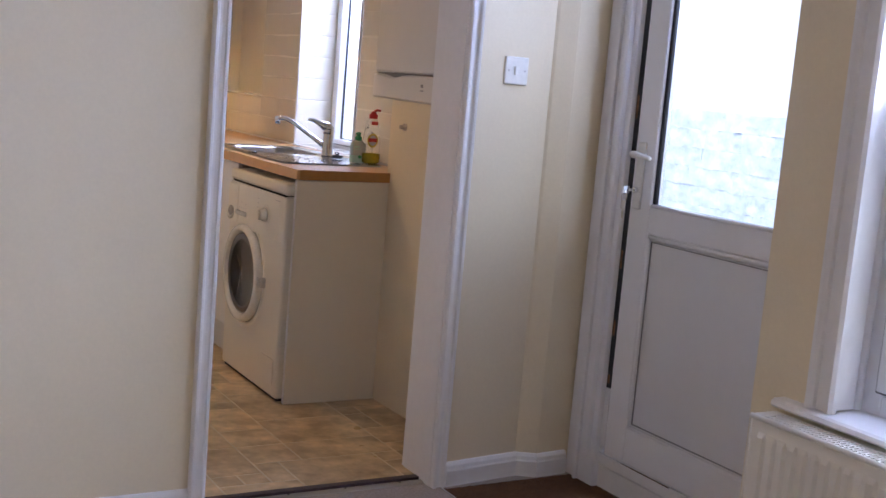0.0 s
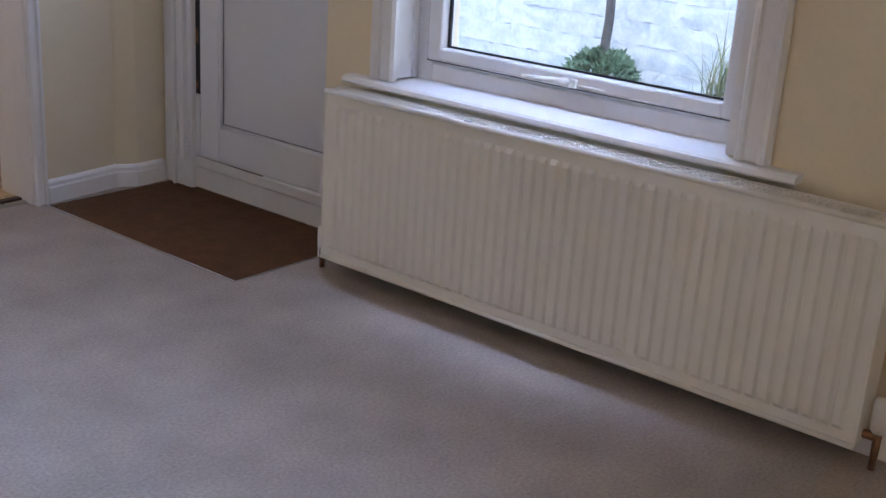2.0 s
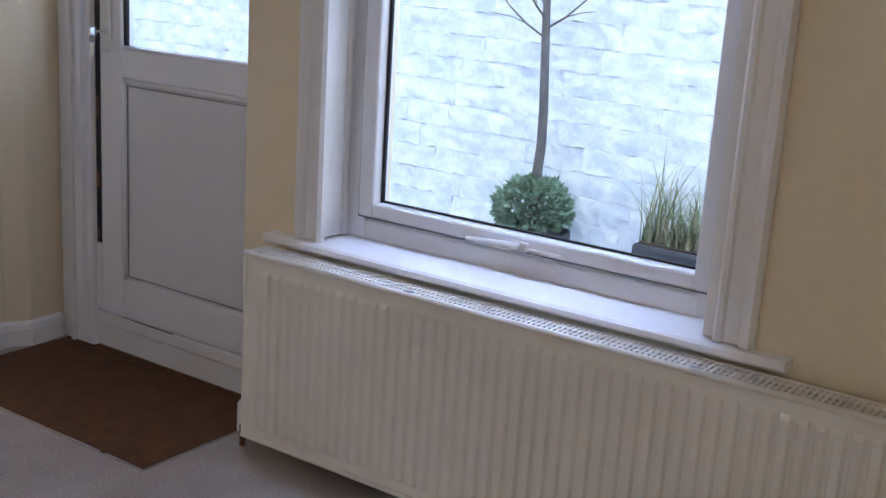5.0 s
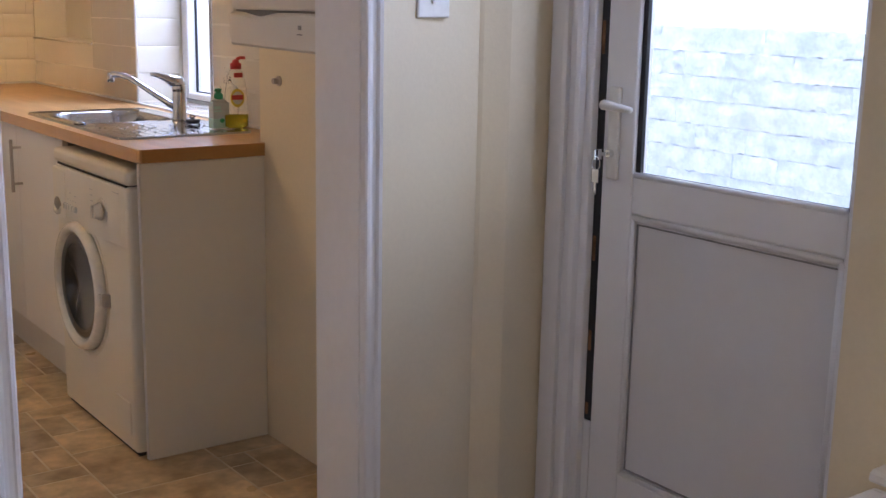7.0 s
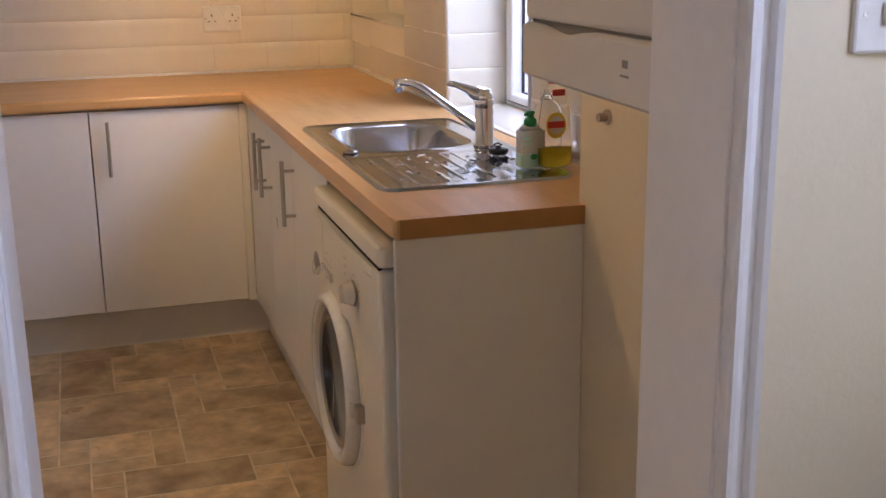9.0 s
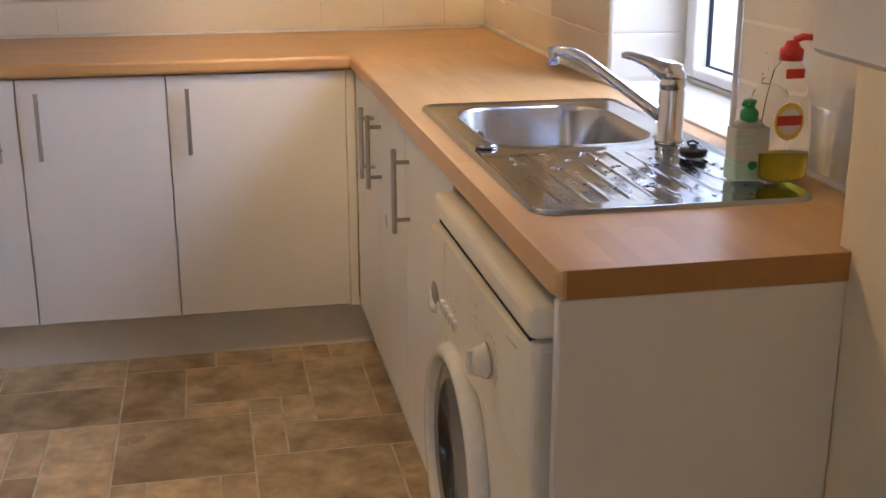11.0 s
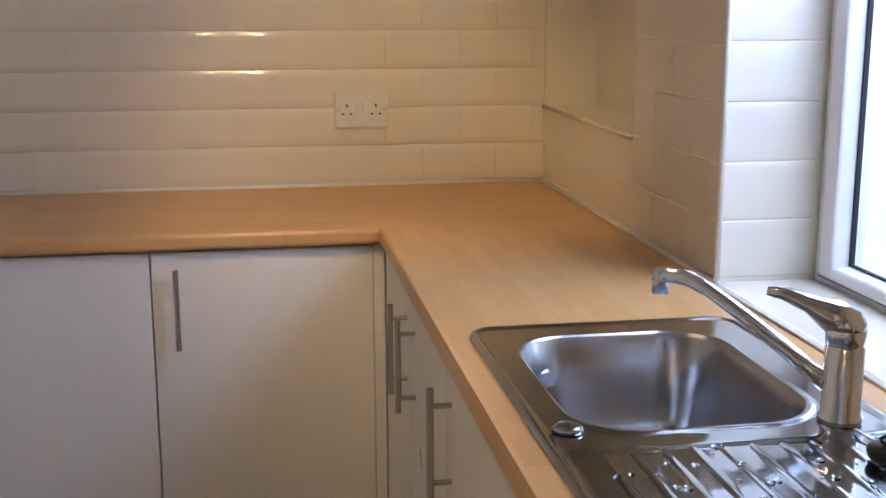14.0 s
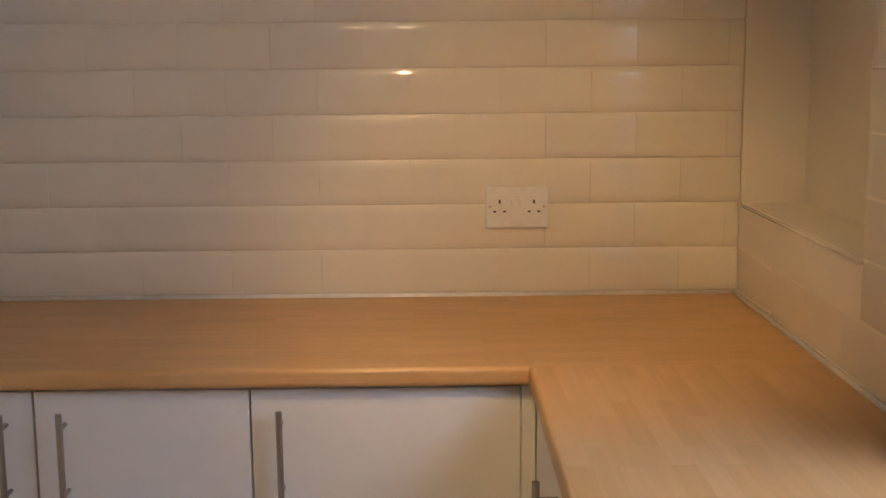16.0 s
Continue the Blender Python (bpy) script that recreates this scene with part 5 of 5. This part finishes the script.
# ---------------------------------------------------------------- pieces: blocks, tiles, slabs
def piece(name, me, at, parent, turn=None):
    ob = bpy.data.objects.new(name, me)
    scene.collection.objects.link(ob)
    ob.matrix_basis = Matrix.Translation(at) @ (turn or Matrix.Identity(4))
    ob.parent = parent
    return ob


# rough painted blocks of the garden wall, proud of the mortar
block_meshes = []
brng = random.Random(3)
for k in range(10):
    w = brng.choice((0.22, 0.27, 0.33, 0.42, 0.55))
    bm = bmesh.new()
    n, mrows = 21, 7
    vs = []
    for i in range(n):
        col = []
        for j in range(mrows):
            u, v = i / (n - 1), j / (mrows - 1)
            x = -0.002 - 0.0065 * noise.noise((u * 5 * w / 0.2, v * 3, k * 7.3)) - 0.004 * noise.noise((u * w * 60, v * 8, k * 3.1))
            jit = 0.0085 * noise.noise((u * w * 22, k * 5.0, v * 4)) * abs(2 * v - 1) ** 2
            col.append(bm.verts.new((x, u * (w - 0.0005), v * 0.0985 + jit)))
        vs.append(col)
    for i in range(n - 1):
        for j in range(mrows - 1):
            f = bm.faces.new((vs[i][j], vs[i + 1][j], vs[i + 1][j + 1], vs[i][j + 1]))
            f.smooth = True
    rim = [c[0] for c in vs] + vs[-1][1:] + [c[-1] for c in vs[::-1][1:]] + vs[0][::-1][1:-1]
    rim = [bm.verts.new(v.co) for v in rim]
    back = [bm.verts.new((0.02, v.co.y, v.co.z)) for v in rim]
    for i in range(len(rim)):
        bm.faces.new((rim[i], rim[(i + 1) % len(rim)], back[(i + 1) % len(rim)], back[i]))
    bmesh.ops.recalc_face_normals(bm, faces=bm.faces)
    me = bpy.data.meshes.new("block")
    bm.to_mesh(me)
    bm.free()
    me.materials.append(M["block"])
    block_meshes.append((w, me))
for row in range(13):
    y = 0.2 - 0.12 * (row % 2) - 0.05 * brng.random()
    while y < 5.6:
        w, me = brng.choice(block_meshes)
        piece("block", me, (4.298, y, -0.055 + 0.1 * row), yard)
        y += w


# glazed wall tiles, pillowed, in half bond
TW, TH = 0.2105, 0.1055
tile_cache = {}


def tile_mesh(w, h, swell=1.0):
    key = (round(w, 4), round(h, 4), swell)
    if key not in tile_cache:
        bm = bmesh.new()
        lip = [(z, 0.0013 + (d - 0.0013) * swell) for z, d in ((q, 0.0013 + 0.0054 * (1 - (1 - q / 0.027) ** 2)) for q in (0.0, 0.003, 0.006, 0.010, 0.016, 0.027))]
        lip = [(min(z, h * 0.4), d) for z, d in lip]
        line = [(0.0, 0.0)] + lip + [(h - z, d) for z, d in lip[::-1]] + [(h, 0.0)]
        near_v = [bm.verts.new((0, -d, z)) for z, d in line]
        far_v = [bm.verts.new((w, -d, z)) for z, d in line]
        for k in range(len(line) - 1):
            f = bm.faces.new((near_v[k], far_v[k], far_v[k + 1], near_v[k + 1]))
            f.smooth = 0 < k < len(line) - 2
        bm.faces.new([bm.verts.new(v.co) for v in near_v])
        bm.faces.new([bm.verts.new(v.co) for v in far_v[::-1]])
        me = bpy.data.meshes.new("tile")
        bm.to_mesh(me)
        bm.free()
        me.materials.append(M["tile"])
        tile_cache[key] = me
    return tile_cache[key]


def tile_area(parent, u0, u1, z0, z1, joint, place, turn, holes=(), swell=1.0):
    """Tiles over u0..u1 and z0..z1 of a wall, with cut ones at the edges and round openings."""
    gap = 0.0011
    row = 0
    z = 0.918
    while z < z1 - 0.01:
        zt = min(z + TH, z1)
        zb = max(z, z0)
        start = joint + (TW / 2 if row % 2 else 0)
        u = start - TW * math.ceil((start - u0) / TW)
        while u < u1 - 0.004 and zt - zb > 0.012:
            spans = [(max(u, u0), min(u + TW, u1))]
            for h0, h1, g0, g1 in holes:
                if zb < g1 - 0.001 and zt > g0 + 0.001:
                    cut = []
                    for a, b in spans:
                        if b <= h0 or a >= h1:
                            cut.append((a, b))
                        else:
                            cut += [(a, h0)] * (a < h0) + [(h1, b)] * (b > h1)
                    spans = cut
            for a, b in spans:
                if b - a > 0.012:
                    wob = Matrix.Rotation(radians(random.uniform(-0.07, 0.07)), 4, "X") @ Matrix.Rotation(radians(random.uniform(-0.07, 0.07)), 4, "Z")
                    piece("tile", tile_mesh(b - a - gap * 0.5, zt - zb - gap, swell), place(a if turn is None else b, zb), parent, (turn or Matrix.Identity(4)) @ wob)
            u += TW
        z += TH
        row += 1


quarter = Matrix.Rotation(radians(-90), 4, "Z")
tile_area(wall_e, XKL + 0.002, XK - 0.002, 0.918, H, 1.741, lambda u, z: (u, YE + 0.0011, z), None, (), 1.0)
tile_area(wall_k, 3.832, YE - 0.008, 0.918, H, 4.266, lambda u, z: (XK + 0.0014, u, z), quarter, ((4.476, 5.154, 0.9, 2.05), (5.655, 7, 1.124, 3)), 0.12)
# tiles in the far reveal of the window
for row in range(11):
    z = 0.924 + TH * row
    piece("tile", tile_mesh(0.172, min(TH, 2.05 - z) - 0.0015, 0.3), (2.302, 5.1553, z), wall_k)
# stone-effect slabs of the vinyl, laid on an 85 mm module
slab_cache = {}


def slab_mesh(w, h):
    key = (round(w, 4), round(h, 4))
    if key not in slab_cache:
        bm = bmesh.new()
        rings = [[bm.verts.new((a, b, z)) for a, b in ((i, i), (w - i, i), (w - i, h - i), (i, h - i))] for i, z in ((0, -0.003), (0.0, 0.0), (0.0015, 0.0008))]
        for p, q in zip(rings, rings[1:]):
            for k in range(4):
                bm.faces.new((p[k], p[(k + 1) % 4], q[(k + 1) % 4], q[k]))
        bm.faces.new(rings[-1])
        me = bpy.data.meshes.new("slab")
        bm.to_mesh(me)
        bm.free()
        me.materials.append(M["vinyl"])
        slab_cache[key] = me
    return slab_cache[key]


mod = 0.0857
ox, oy = 1.417 - 12 * mod, 5.428 - 30 * mod
nxm, nym = 24, 42
taken = [[False] * nym for _ in range(nxm)]
srng = random.Random(11)
SIZES = [(4, 3), (4, 4), (4, 2), (2, 3), (3, 2), (2, 2), (2, 1), (1, 2), (1, 1)]
# the slabs in the middle of the floor, as columns and rows of the module
LAID = ((-8, -4, 3, 6), (-4, -2, 0, 4), (-2, 0, 0, 1), (-2, 2, 1, 4), (0, 1, 0, 1), (1, 2, -1, 1), (2, 4, -1, 4), (4, 8, -1, 4), (0, 1, -3, 0), (1, 5, -3, -1), (-4, 0, -4, 0),
        (-3, -1, -6, -4), (-4, -3, -5, -4), (-1, 0, -7, -4), (0, 4, -7, -3), (4, 8, -7, -3), (-7, -6, -3, 0), (-6, -4, -5, 0), (-8, -4, 0, 3), (-7, -6, -6, -3), (-8, -7, -4, 0))


def lay(i, j, w, h):
    """One slab over w by h modules from column i and row j."""
    for a in range(i, i + w):
        for b in range(j, j + h):
            taken[a][b] = True
    x0, x1 = max(ox + i * mod, XKL), min(ox + (i + w) * mod, 2.30)
    y0, y1 = max(oy + j * mod, 2.958), min(oy + (j + h) * mod, YE - 0.002)
    if x1 - x0 > 0.01 and y1 - y0 > 0.01:
        piece("slab", slab_mesh(x1 - x0 - 0.006, y1 - y0 - 0.006), (x0 + 0.003, y0 + 0.003, KF - 0.0008), kfloor)


for a0, a1, b0, b1 in LAID:
    lay(a0 + 12, b0 + 30, a1 - a0, b1 - b0)
for j in range(nym):
    for i in range(nxm):
        if taken[i][j]:
            continue
        order = SIZES[:]
        weights = [3, 2, 2, 3, 2, 3, 1.5, 1.5, 1.2]
        while True:
            s = srng.choices(order, [weights[SIZES.index(q)] for q in order])[0]
            if i + s[0] <= nxm and j + s[1] <= nym and not any(taken[a][b] for a in range(i, i + s[0]) for b in range(j, j + s[1])):
                break
            order.remove(s)
        lay(i, j, s[0], s[1])
